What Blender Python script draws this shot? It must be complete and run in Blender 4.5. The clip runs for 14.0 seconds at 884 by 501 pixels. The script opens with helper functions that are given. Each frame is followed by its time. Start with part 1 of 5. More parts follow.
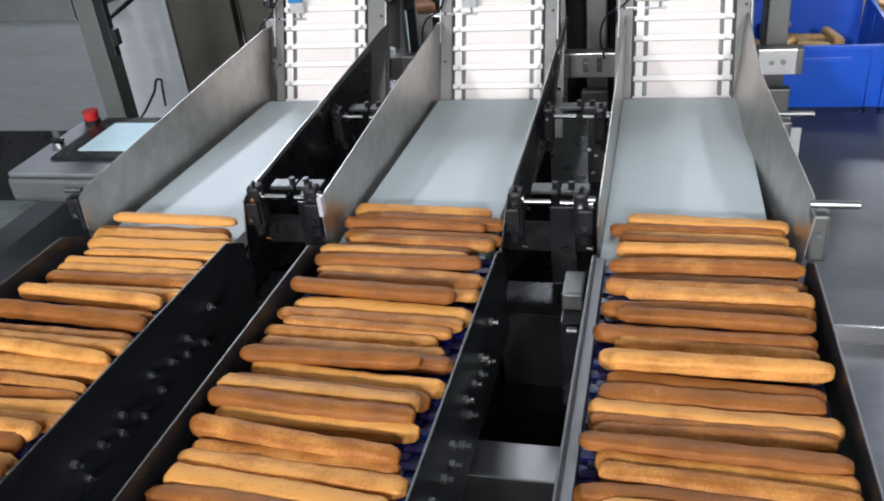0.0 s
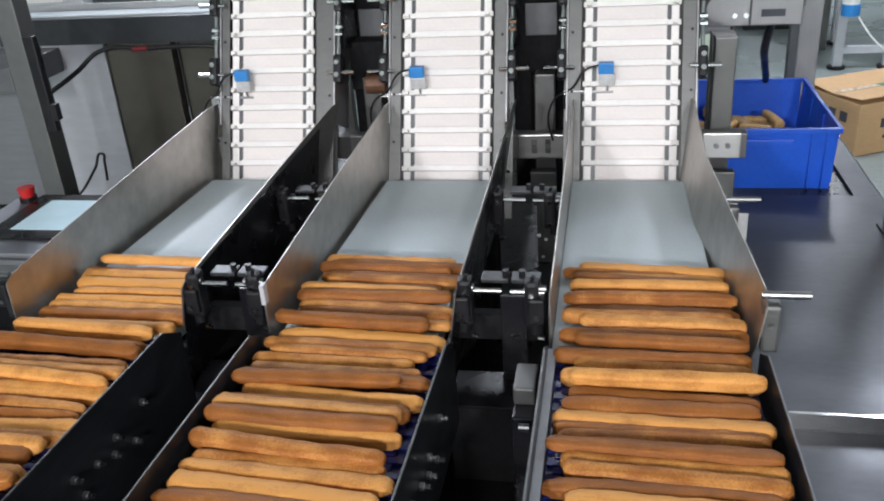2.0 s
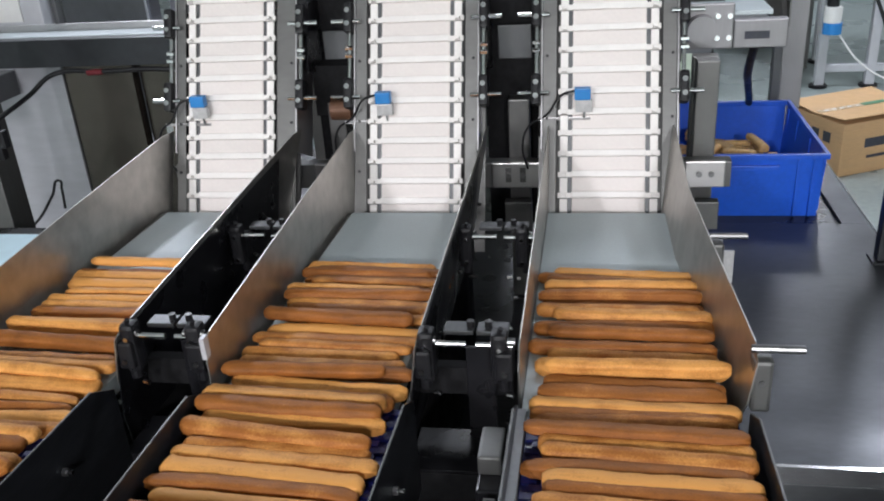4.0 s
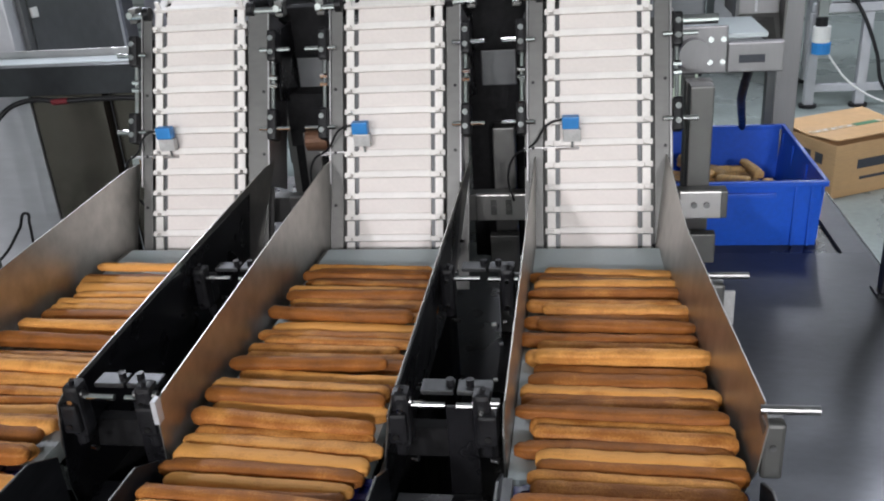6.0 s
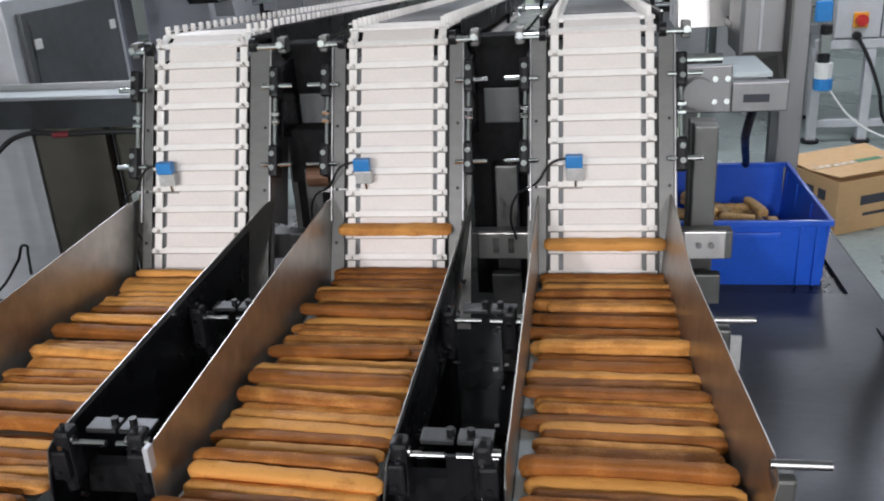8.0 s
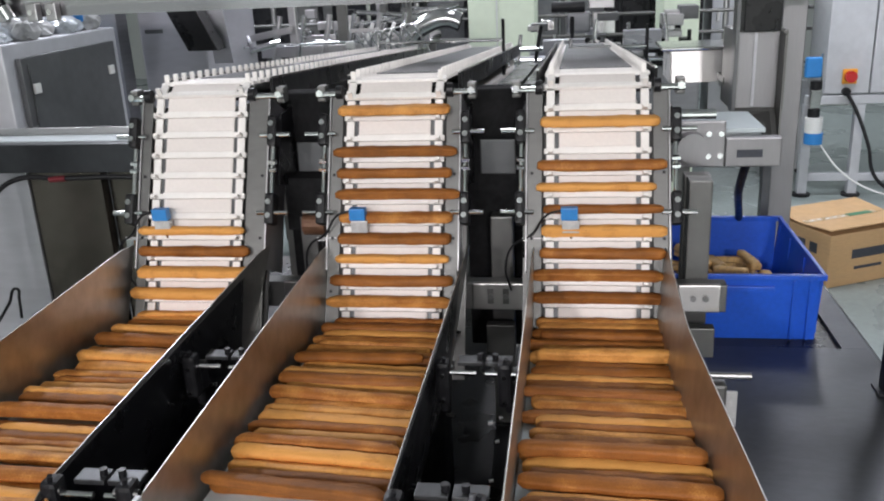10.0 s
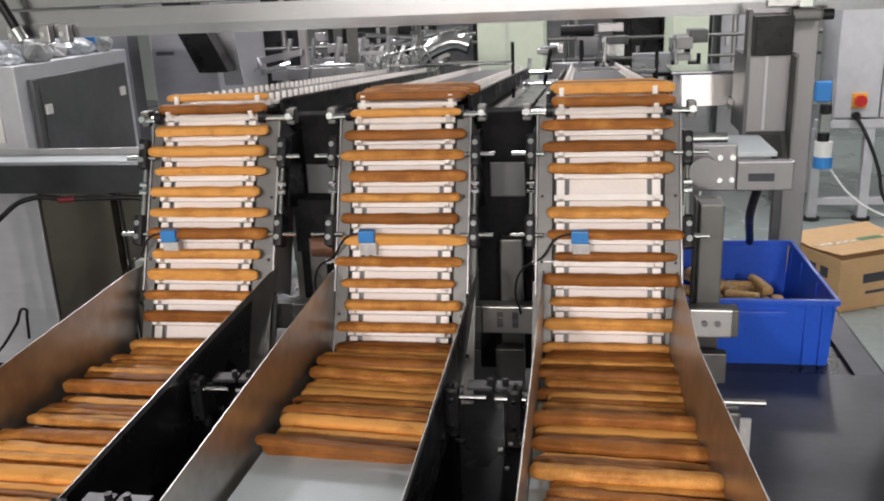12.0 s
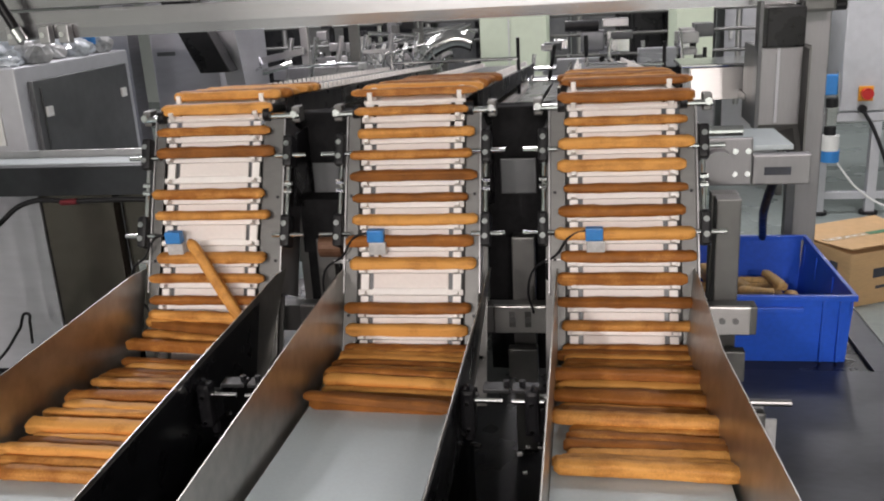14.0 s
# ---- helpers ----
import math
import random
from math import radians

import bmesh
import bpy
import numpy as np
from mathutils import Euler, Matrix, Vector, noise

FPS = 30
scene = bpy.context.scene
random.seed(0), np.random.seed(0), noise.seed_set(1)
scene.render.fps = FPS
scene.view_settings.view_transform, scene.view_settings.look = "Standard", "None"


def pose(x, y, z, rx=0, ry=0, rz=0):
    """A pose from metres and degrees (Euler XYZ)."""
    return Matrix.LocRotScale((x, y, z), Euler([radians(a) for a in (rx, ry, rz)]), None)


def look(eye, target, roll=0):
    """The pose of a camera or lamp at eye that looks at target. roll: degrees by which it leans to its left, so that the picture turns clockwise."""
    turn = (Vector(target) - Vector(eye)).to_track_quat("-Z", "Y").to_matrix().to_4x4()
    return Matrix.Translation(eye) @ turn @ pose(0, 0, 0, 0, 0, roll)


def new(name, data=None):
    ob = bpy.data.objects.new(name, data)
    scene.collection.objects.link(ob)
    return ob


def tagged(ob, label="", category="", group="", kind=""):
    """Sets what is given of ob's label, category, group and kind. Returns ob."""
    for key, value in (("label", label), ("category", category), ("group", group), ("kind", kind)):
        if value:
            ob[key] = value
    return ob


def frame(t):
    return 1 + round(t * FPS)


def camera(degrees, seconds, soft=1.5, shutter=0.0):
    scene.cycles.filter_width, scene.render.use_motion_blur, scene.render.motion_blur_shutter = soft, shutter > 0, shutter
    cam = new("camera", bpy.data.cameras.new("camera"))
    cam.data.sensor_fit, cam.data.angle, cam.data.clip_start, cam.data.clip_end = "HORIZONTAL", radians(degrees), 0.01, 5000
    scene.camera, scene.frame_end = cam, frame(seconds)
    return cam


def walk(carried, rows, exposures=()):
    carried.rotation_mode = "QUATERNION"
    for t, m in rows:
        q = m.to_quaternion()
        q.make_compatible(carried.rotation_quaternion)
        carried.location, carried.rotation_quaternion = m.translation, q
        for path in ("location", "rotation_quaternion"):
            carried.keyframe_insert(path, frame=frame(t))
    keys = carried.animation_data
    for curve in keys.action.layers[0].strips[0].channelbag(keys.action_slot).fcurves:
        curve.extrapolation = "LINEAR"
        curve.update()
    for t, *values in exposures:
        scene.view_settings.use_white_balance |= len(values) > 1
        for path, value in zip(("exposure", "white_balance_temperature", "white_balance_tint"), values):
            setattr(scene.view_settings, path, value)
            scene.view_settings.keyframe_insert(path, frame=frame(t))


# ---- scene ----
cam = camera(54.0, 14.0, soft=2.0)
PATH = [
    (0, (-0.038, -1.797, 1.55), (-0.515, -0.133, 0.547), -6.2),
    (0.5, (-0.037, -1.776, 1.551), (-0.503, -0.098, 0.567), -6.6),
    (1, (-0.041, -1.766, 1.556), (-0.476, -0.058, 0.61), -6.0),
    (1.5, (-0.044, -1.764, 1.556), (-0.443, -0.029, 0.645), -4.8),
    (2, (-0.044, -1.753, 1.557), (-0.412, 0.008, 0.684), -4.2),
    (2.5, (-0.046, -1.738, 1.559), (-0.393, 0.034, 0.699), -3.8),
    (3, (-0.029, -1.701, 1.556), (-0.373, 0.071, 0.694), -3.7),
    (5.5, (-0.039, -1.561, 1.535), (-0.354, 0.243, 0.732), -4.5),
    (6, (-0.033, -1.537, 1.535), (-0.345, 0.268, 0.732), -4.2),
    (6.5, (-0.027, -1.536, 1.544), (-0.341, 0.275, 0.756), -4.1),
    (7, (-0.032, -1.531, 1.543), (-0.357, 0.282, 0.763), -4.0),
    (7.5, (-0.032, -1.519, 1.543), (-0.36, 0.299, 0.778), -4.1),
    (8, (-0.036, -1.513, 1.543), (-0.351, 0.318, 0.803), -3.7),
    (10.5, (-0.043, -1.509, 1.55), (-0.341, 0.369, 0.93), -2.6),
    (11, (-0.045, -1.506, 1.548), (-0.35, 0.377, 0.946), -2.7),
    (11.5, (-0.044, -1.505, 1.55), (-0.36, 0.379, 0.958), -2.8),
    (12, (-0.046, -1.501, 1.548), (-0.361, 0.383, 0.956), -2.5),
    (12.5, (-0.049, -1.494, 1.546), (-0.365, 0.388, 0.948), -2.3),
    (13, (-0.047, -1.493, 1.543), (-0.368, 0.385, 0.934), -2.4),
    (13.5, (-0.05, -1.483, 1.542), (-0.359, 0.392, 0.918), -2.6),
    (14, (-0.067, -1.47, 1.538), (-0.387, 0.413, 0.944), -3.2),
]
walk(cam, [(t, look(eye, target, roll)) for t, eye, target, roll in PATH],
     exposures=[(0.0, 0.46, 6400, 9), (1.5, 0.32, 6400, 9), (3.2, 0.23, 6400, 9), (5.3, 0.10, 6550, 10), (8.0, 0.02, 6550, 10),
                (10.3, 0.13, 6750, 11), (12.0, 0.08, 7250, 14), (13.4, 0.04, 7250, 14), (14.0, -0.08, 7250, 14)])


# ---- light ----
def hall_light():
    world = bpy.data.worlds.new("hall_air")
    scene.world = world
    world.use_nodes = True
    bg = world.node_tree.nodes["Background"]
    bg.inputs[0].default_value, bg.inputs[1].default_value = (0.9, 0.93, 1.0, 1), 0.03


def tube_lamp(x, y, z, sx, sy, watts):
    lamp = bpy.data.lights.new("added_lamp", "AREA")
    lamp.shape, lamp.size, lamp.size_y, lamp.energy, lamp.color = "RECTANGLE", sx, sy, watts, (1.0, 0.97, 1.02) if y < 0 else (0.93, 0.97, 1.10)
    ob = new("added_lamp", lamp)
    ob.matrix_basis = pose(x, y, z)


# unseen strip lights, added: those behind the camera carry the most light
LAMPS = [(-2.1, -7.4, 400), (1.4, -7.4, 400), (-0.4, -7.8, 230)] + [(x, y, w) for x in (-2.6, -0.4, 1.8) for y, w in ((3.0, {-2.6: 95, -0.4: 16, 1.8: 68}[x]), (6.4, 45))]
CEIL = 3.6
hall_light()
for lx, ly, power in LAMPS:
    tube_lamp(lx, ly, CEIL - 0.14, 0.3, 1.3, power)


# ---- materials ----
def material(name, base, rough=0.5, metal=0.0, scale=30.0, vary=0.15, bump=0.0, stretch=(1, 1, 1), coat=0.0,
             island=0.0, each=0.0, glow=0.0, fine=6.0, spec=0.5):
    m = bpy.data.materials.new(name)
    m.use_nodes = True
    nt = m.node_tree
    b = nt.nodes["Principled BSDF"]
    link = nt.links.new
    tc = nt.nodes.new("ShaderNodeTexCoord")
    mp = nt.nodes.new("ShaderNodeMapping")
    mp.inputs["Scale"].default_value = stretch
    link(tc.outputs["Object"], mp.inputs["Vector"])
    big, small = nt.nodes.new("ShaderNodeTexNoise"), nt.nodes.new("ShaderNodeTexNoise")
    big.inputs["Scale"].default_value, small.inputs["Scale"].default_value = scale, scale * fine
    big.inputs["Detail"].default_value, small.inputs["Detail"].default_value = 4, 3
    for n in (big, small):
        link(mp.outputs["Vector"], n.inputs["Vector"])
    mix = nt.nodes.new("ShaderNodeMath")
    mix.operation = "MULTIPLY_ADD"
    link(small.outputs["Fac"], mix.inputs[0])
    mix.inputs[1].default_value = 0.5
    half = nt.nodes.new("ShaderNodeMath")
    half.operation = "MULTIPLY"
    link(big.outputs["Fac"], half.inputs[0])
    half.inputs[1].default_value = 0.5
    link(half.outputs[0], mix.inputs[2])
    ramp = nt.nodes.new("ShaderNodeMapRange")
    ramp.inputs["From Min"].default_value, ramp.inputs["From Max"].default_value = 0.3, 0.7
    ramp.inputs["To Min"].default_value, ramp.inputs["To Max"].default_value = 1 - vary, 1 + vary
    link(mix.outputs[0], ramp.inputs["Value"])
    value = ramp.outputs[0]
    if each:
        info = nt.nodes.new("ShaderNodeObjectInfo")
        r2 = nt.nodes.new("ShaderNodeMapRange")
        r2.inputs["To Min"].default_value, r2.inputs["To Max"].default_value = 1 - each, 1 + each
        link(info.outputs["Random"], r2.inputs["Value"])
        mul = nt.nodes.new("ShaderNodeMath")
        mul.operation = "MULTIPLY"
        link(value, mul.inputs[0])
        link(r2.outputs[0], mul.inputs[1])
        value = mul.outputs[0]
    col = nt.nodes.new("ShaderNodeVectorMath")
    col.operation = "SCALE"
    col.inputs[0].default_value = base
    link(value, col.inputs["Scale"])
    link(col.outputs["Vector"], b.inputs["Base Color"])
    b.inputs["Metallic"].default_value = metal
    b.inputs["Coat Weight"].default_value = coat
    b.inputs["Specular IOR Level"].default_value = spec
    rr = nt.nodes.new("ShaderNodeMapRange")
    rr.inputs["From Min"].default_value, rr.inputs["From Max"].default_value = 0.3, 0.7
    rr.inputs["To Min"].default_value, rr.inputs["To Max"].default_value = max(rough * (0.94 if metal > 0.65 else 0.75), 0.02), min(rough * (1.06 if metal > 0.65 else 1.25), 1)
    link(big.outputs["Fac"], rr.inputs["Value"])
    link(rr.outputs[0], b.inputs["Roughness"])
    if bump:
        bp = nt.nodes.new("ShaderNodeBump")
        bp.inputs["Strength"].default_value, bp.inputs["Distance"].default_value = bump, 0.002
        link(mix.outputs[0], bp.inputs["Height"])
        link(bp.outputs[0], b.inputs["Normal"])
    if glow:
        b.inputs["Emission Color"].default_value = (*base, 1)
        b.inputs["Emission Strength"].default_value = glow
    return m


STEEL = material("brushed_stainless", (0.51, 0.50, 0.51), 0.36, 1.0, 9, 0.05, 0.004, (14, 14, 1), fine=5)
STEEL_X = material("brushed_stainless_across", (0.52, 0.51, 0.50), 0.32, 1.0, 4, 0.03, 0.002, (1, 30, 30), fine=5)
WALL_STEEL = material("smeared_stainless", (0.44, 0.425, 0.40), 0.40, 1.0, 4, 0.22, 0.008, (1, 3, 3), fine=3)
GREY_STEEL = material("satin_grey_steel", (0.165, 0.165, 0.16), 0.46, 0.75, 6, 0.10, 0.012, (1, 6, 1))
DARK_STEEL = material("dark_table_steel", (0.040, 0.043, 0.048), 0.37, 0.6, 3, 0.22, 0.02, (1, 2, 1), fine=14)
DULL_ROD = material("turned_rod_steel", (0.24, 0.24, 0.24), 0.32, 1.0, 40, 0.08)
WIRE_RED = material("dull_red_sleeve", (0.13, 0.010, 0.016), 0.5, 0.0, 30, 0.2)
CHROME = material("polished_rod_steel", (0.72, 0.72, 0.72), 0.14, 1.0, 40, 0.05)
BLACK = material("black_anodised_plate", (0.011, 0.011, 0.013), 0.30, 0.0, 14, 0.4, 0.05, spec=0.3)
MATT_BLACK = material("matt_black_paint", (0.015, 0.015, 0.016), 0.8, 0.0, 14, 0.4, 0.05, spec=0.1)
RUBBER = material("black_nylon", (0.013, 0.013, 0.015), 0.42, 0.0, 40, 0.3, 0.05, spec=0.3)
WHITE = material("white_food_plastic", (0.94, 0.905, 0.875), 0.42, 0.0, 22, 0.05, 0.03, each=0.03)
# pale crumb, with the light from above also put into the colour
LIT_CRUMB = material("lit_broken_crumb", (0.66, 0.42, 0.17), 0.7, 0.0, 60, 0.4, 0.3, each=0.35)
# creamier copy of WHITE: the shading between the raised bars, as colour
SLAT_SHADE = material("shaded_slat_face", (0.86, 0.80, 0.765), 0.5, 0.0, 22, 0.05, 0.03, each=0.03)
PALE_BELT = material("pale_blue_belt", (0.57, 0.64, 0.665), 0.50, 0.0, 6, 0.05, 0.03, fine=30)
BLUE_BELT = material("dark_blue_belt_plastic", (0.010, 0.016, 0.14), 0.42, 0.0, 40, 0.3, 0.05)
GUIDE = material("grey_guide_plastic", (0.30, 0.31, 0.33), 0.5, 0.0, 20, 0.12)
CRATE_BLUE = material("blue_crate_plastic", (0.012, 0.10, 0.62), 0.38, 0.0, 8, 0.14, 0.05, fine=12)
CARD = material("brown_cardboard", (0.58, 0.37, 0.19), 0.8, 0.0, 5, 0.10, 0.1, (1, 1, 5))
CARD_INK = material("box_ink", (0.05, 0.055, 0.07), 0.7, 0.0, 40, 0.3)
TAPE = material("brown_tape", (0.56, 0.42, 0.26), 0.3, 0.0, 20, 0.1)
TAPE_GREEN = material("green_tape", (0.06, 0.22, 0.12), 0.4, 0.0, 20, 0.2)
FLOOR = material("grey_green_epoxy", (0.24, 0.28, 0.27), 0.30, 0.0, 1.6, 0.20, 0.04, fine=20)
PLASTER = material("pale_green_plaster", (0.42, 0.45, 0.42), 0.7, 0.0, 2, 0.06, 0.05, fine=20)
CEILING = material("white_ceiling_panel", (0.5, 0.5, 0.5), 0.7, 0.0, 2, 0.05)
CABINET = material("grey_machine_panel", (0.28, 0.285, 0.305), 0.42, 0.75, 3, 0.10, 0.010, (1, 1, 6), fine=4)
CAB_LIGHT = material("light_grey_enamel", (0.56, 0.57, 0.60), 0.42, 0.2, 4, 0.08, 0.03)
CAB_DARK = material("dark_grey_panel", (0.13, 0.135, 0.14), 0.42, 0.4, 4, 0.18, 0.04)
GREEN = material("pale_green_enamel", (0.62, 0.70, 0.56), 0.5, 0.0, 3, 0.06)
RED = material("red_knob_plastic", (0.55, 0.02, 0.02), 0.3, 0.0, 30, 0.1, coat=0.3)
YELLOW = material("yellow_plate", (0.8, 0.36, 0.03), 0.4, 0.0, 30, 0.1)
SENSOR_BLUE = material("sensor_blue", (0.03, 0.24, 0.62), 0.4, 0.0, 30, 0.08)
SENSOR_GREY = material("sensor_clear_grey", (0.52, 0.52, 0.52), 0.25, 0.0, 40, 0.15)
SCREEN = material("screen_glass", (0.50, 0.66, 0.74), 0.12, 0.0, 5, 0.08, glow=0.22)
WHITE_PAINT = material("white_enamel", (0.80, 0.80, 0.78), 0.35, 0.0, 6, 0.05)
TUBE = material("lamp_diffuser", (0.95, 0.98, 1.0), 0.5, glow=5.0)
DARK_WALL = material("dark_brushed_wall", (0.050, 0.053, 0.060), 0.36, 0.7, 5, 0.25, 0.01, (1, 1, 6), fine=5)
DARK_SATIN = material("dark_satin_steel", (0.075, 0.077, 0.08), 0.42, 0.8, 6, 0.2, 0.01, (6, 1, 1), fine=5)
BEAM = material("polished_beam_steel", (0.45, 0.44, 0.46), 0.26, 1.0, 4, 0.05, 0.003, (1, 30, 30), fine=5)
BAG = material("crumpled_clear_plastic", (0.62, 0.66, 0.70), 0.16, 0.0, 25, 0.25, 0.3)
PALE_PANEL = material("pale_satin_panel", (0.50, 0.50, 0.54), 0.34, 0.45, 3, 0.08, 0.008, (1, 1, 4), fine=4)
DARK_MIRROR = material("dark_glossy_steel", (0.13, 0.115, 0.10), 0.24, 0.9, 4, 0.2, 0.03)


def biscuit_material():
    m = bpy.data.materials.new("baked_biscuit")
    m.use_nodes = True
    nt = m.node_tree
    link = nt.links.new
    b = nt.nodes["Principled BSDF"]
    tc, info = nt.nodes.new("ShaderNodeTexCoord"), nt.nodes.new("ShaderNodeObjectInfo")
    add = nt.nodes.new("ShaderNodeVectorMath")
    add.operation = "MULTIPLY_ADD"
    add.inputs[1].default_value = (30, 30, 30)
    link(info.outputs["Random"], add.inputs[0])
    link(tc.outputs["Object"], add.inputs[2])
    noise_big, noise_fine = nt.nodes.new("ShaderNodeTexNoise"), nt.nodes.new("ShaderNodeTexNoise")
    noise_big.inputs["Scale"].default_value, noise_fine.inputs["Scale"].default_value = 28, 420
    noise_big.inputs["Detail"].default_value, noise_fine.inputs["Detail"].default_value = 5, 4
    link(add.outputs[0], noise_big.inputs["Vector"])
    link(add.outputs[0], noise_fine.inputs["Vector"])
    along = nt.nodes.new("ShaderNodeMapping")
    along.inputs["Scale"].default_value = (14, 190, 190)
    link(add.outputs[0], along.inputs["Vector"])
    crease = nt.nodes.new("ShaderNodeTexNoise")
    crease.inputs["Scale"].default_value, crease.inputs["Detail"].default_value = 1.0, 4
    link(along.outputs["Vector"], crease.inputs["Vector"])
    crust = nt.nodes.new("ShaderNodeMath")
    crust.operation = "MULTIPLY_ADD"
    crust.inputs[1].default_value = 0.22
    grain = nt.nodes.new("ShaderNodeMath")
    grain.operation = "ADD"
    link(crease.outputs["Fac"], grain.inputs[0])
    link(noise_fine.outputs["Fac"], grain.inputs[1])
    link(grain.outputs[0], crust.inputs[0])
    relief = nt.nodes.new("ShaderNodeMath")
    relief.operation = "ADD"
    link(crease.outputs["Fac"], relief.inputs[0])
    link(noise_fine.outputs["Fac"], relief.inputs[1])
    ramp = nt.nodes.new("ShaderNodeValToRGB")
    e = ramp.color_ramp.elements
    e[0].position, e[0].color = 0.30, (0.215, 0.076, 0.016, 1)
    e[1].position, e[1].color = 0.72, (0.80, 0.375, 0.098, 1)
    mid = e.new(0.5)
    mid.color = (0.375, 0.132, 0.026, 1)
    mixv = nt.nodes.new("ShaderNodeMath")
    mixv.operation = "MULTIPLY_ADD"
    mixv.inputs[1].default_value = 0.40
    link(info.outputs["Random"], mixv.inputs[0])
    sub = nt.nodes.new("ShaderNodeMath")
    sub.operation = "MULTIPLY_ADD"
    sub.inputs[1].default_value, sub.inputs[2].default_value = 0.46, 0.13
    link(noise_big.outputs["Fac"], sub.inputs[0])
    link(sub.outputs[0], mixv.inputs[2])
    link(mixv.outputs[0], crust.inputs[2])
    shift = nt.nodes.new("ShaderNodeMath")
    shift.operation = "SUBTRACT"
    shift.inputs[1].default_value = 0.22
    link(crust.outputs[0], shift.inputs[0])
    link(shift.outputs[0], ramp.inputs["Fac"])
    link(ramp.outputs["Color"], b.inputs["Base Color"])
    b.inputs["Roughness"].default_value = 0.58
    b.inputs["Specular IOR Level"].default_value = 0.32
    bp = nt.nodes.new("ShaderNodeBump")
    bp.inputs["Strength"].default_value, bp.inputs["Distance"].default_value = 0.30, 0.0020
    link(relief.outputs[0], bp.inputs["Height"])
    link(bp.outputs[0], b.inputs["Normal"])
    return m


BISCUIT = biscuit_material()


# ---- mesh helpers ----
def thing(name, label, category, group="", kind="", at=None):
    ob = tagged(new(name), label, category, group, kind)
    if at is not None:
        ob.matrix_basis = at
    return ob


def mesh_of(name, bm, mat, smooth=False):
    me = bpy.data.meshes.new(name)
    bm.to_mesh(me)
    bm.free()
    me.materials.append(mat)
    if smooth:
        for p in me.polygons:
            p.use_smooth = True
    return me


def part(name, bm, mat, parent=None, label="", smooth=False):
    ob = new(name, mesh_of(name, bm, mat, smooth))
    ob.parent = parent
    return tagged(ob, label)


def box(bm, x0, x1, y0, y1, z0, z1, bevel=0.0, m=None):
    made = bmesh.ops.create_cube(bm, size=1.0)["verts"]
    bmesh.ops.scale(bm, vec=(x1 - x0, y1 - y0, z1 - z0), verts=made)
    bmesh.ops.translate(bm, vec=((x0 + x1) / 2, (y0 + y1) / 2, (z0 + z1) / 2), verts=made)
    if bevel:
        edges = list({e for v in made for e in v.link_edges})
        made = list({v for f in bmesh.ops.bevel(bm, geom=edges, offset=bevel, segments=2, affect="EDGES", profile=0.6)["faces"] for v in f.verts} | {v for v in made if v.is_valid})
    if m is not None:
        bmesh.ops.transform(bm, matrix=m, verts=[v for v in made if v.is_valid])
    return bm


def boxed(x0, x1, y0, y1, z0, z1, bevel=0.002, m=None):
    return box(bmesh.new(), x0, x1, y0, y1, z0, z1, bevel, m)


def rod(bm, a, b, r, segs=14, r2=None):
    a, b = Vector(a), Vector(b)
    d = b - a
    turn = d.to_track_quat("Z", "Y").to_matrix().to_4x4()
    bmesh.ops.create_cone(bm, cap_ends=True, segments=segs, radius1=r, radius2=r if r2 is None else r2, depth=d.length,
                          matrix=Matrix.Translation((a + b) / 2) @ turn)
    return bm


def rodded(a, b, r, segs=14, r2=None):
    return rod(bmesh.new(), a, b, r, segs, r2)


def sheet(points, x0, x1, bm=None):
    """A plate whose outline lies in the y-z plane, from x0 to x1."""
    bm = bm or bmesh.new()
    one, two = [bm.verts.new((x0, y, z)) for y, z in points], [bm.verts.new((x1, y, z)) for y, z in points]
    bm.faces.new(one)
    bm.faces.new(list(reversed(two)))
    for i in range(len(points)):
        j = (i + 1) % len(points)
        bm.faces.new((one[j], one[i], two[i], two[j]))
    bmesh.ops.recalc_face_normals(bm, faces=bm.faces)
    return bm


def tube(points, r, name, mat, parent=None, label="", category="", smooth=True):
    curve = bpy.data.curves.new(name, "CURVE")
    curve.dimensions, curve.bevel_depth, curve.bevel_resolution = "3D", r, 3
    s = curve.splines.new("BEZIER")
    s.bezier_points.add(len(points) - 1)
    for p, co in zip(s.bezier_points, points):
        p.co, p.handle_left_type, p.handle_right_type = co, "AUTO", "AUTO"
    curve.materials.append(mat)
    ob = new(name, curve)
    ob.parent = parent
    return tagged(ob, label, category)


def bolt(parent, x, y, z, axis="x", r=0.006, length=0.006, mat=None):
    d = {"x": (1, 0, 0), "y": (0, -1, 0), "z": (0, 0, 1)}[axis]
    a = Vector((x, y, z))
    part("bolt", rodded(a, a + Vector(d) * length, r, 6), mat or CHROME, parent)


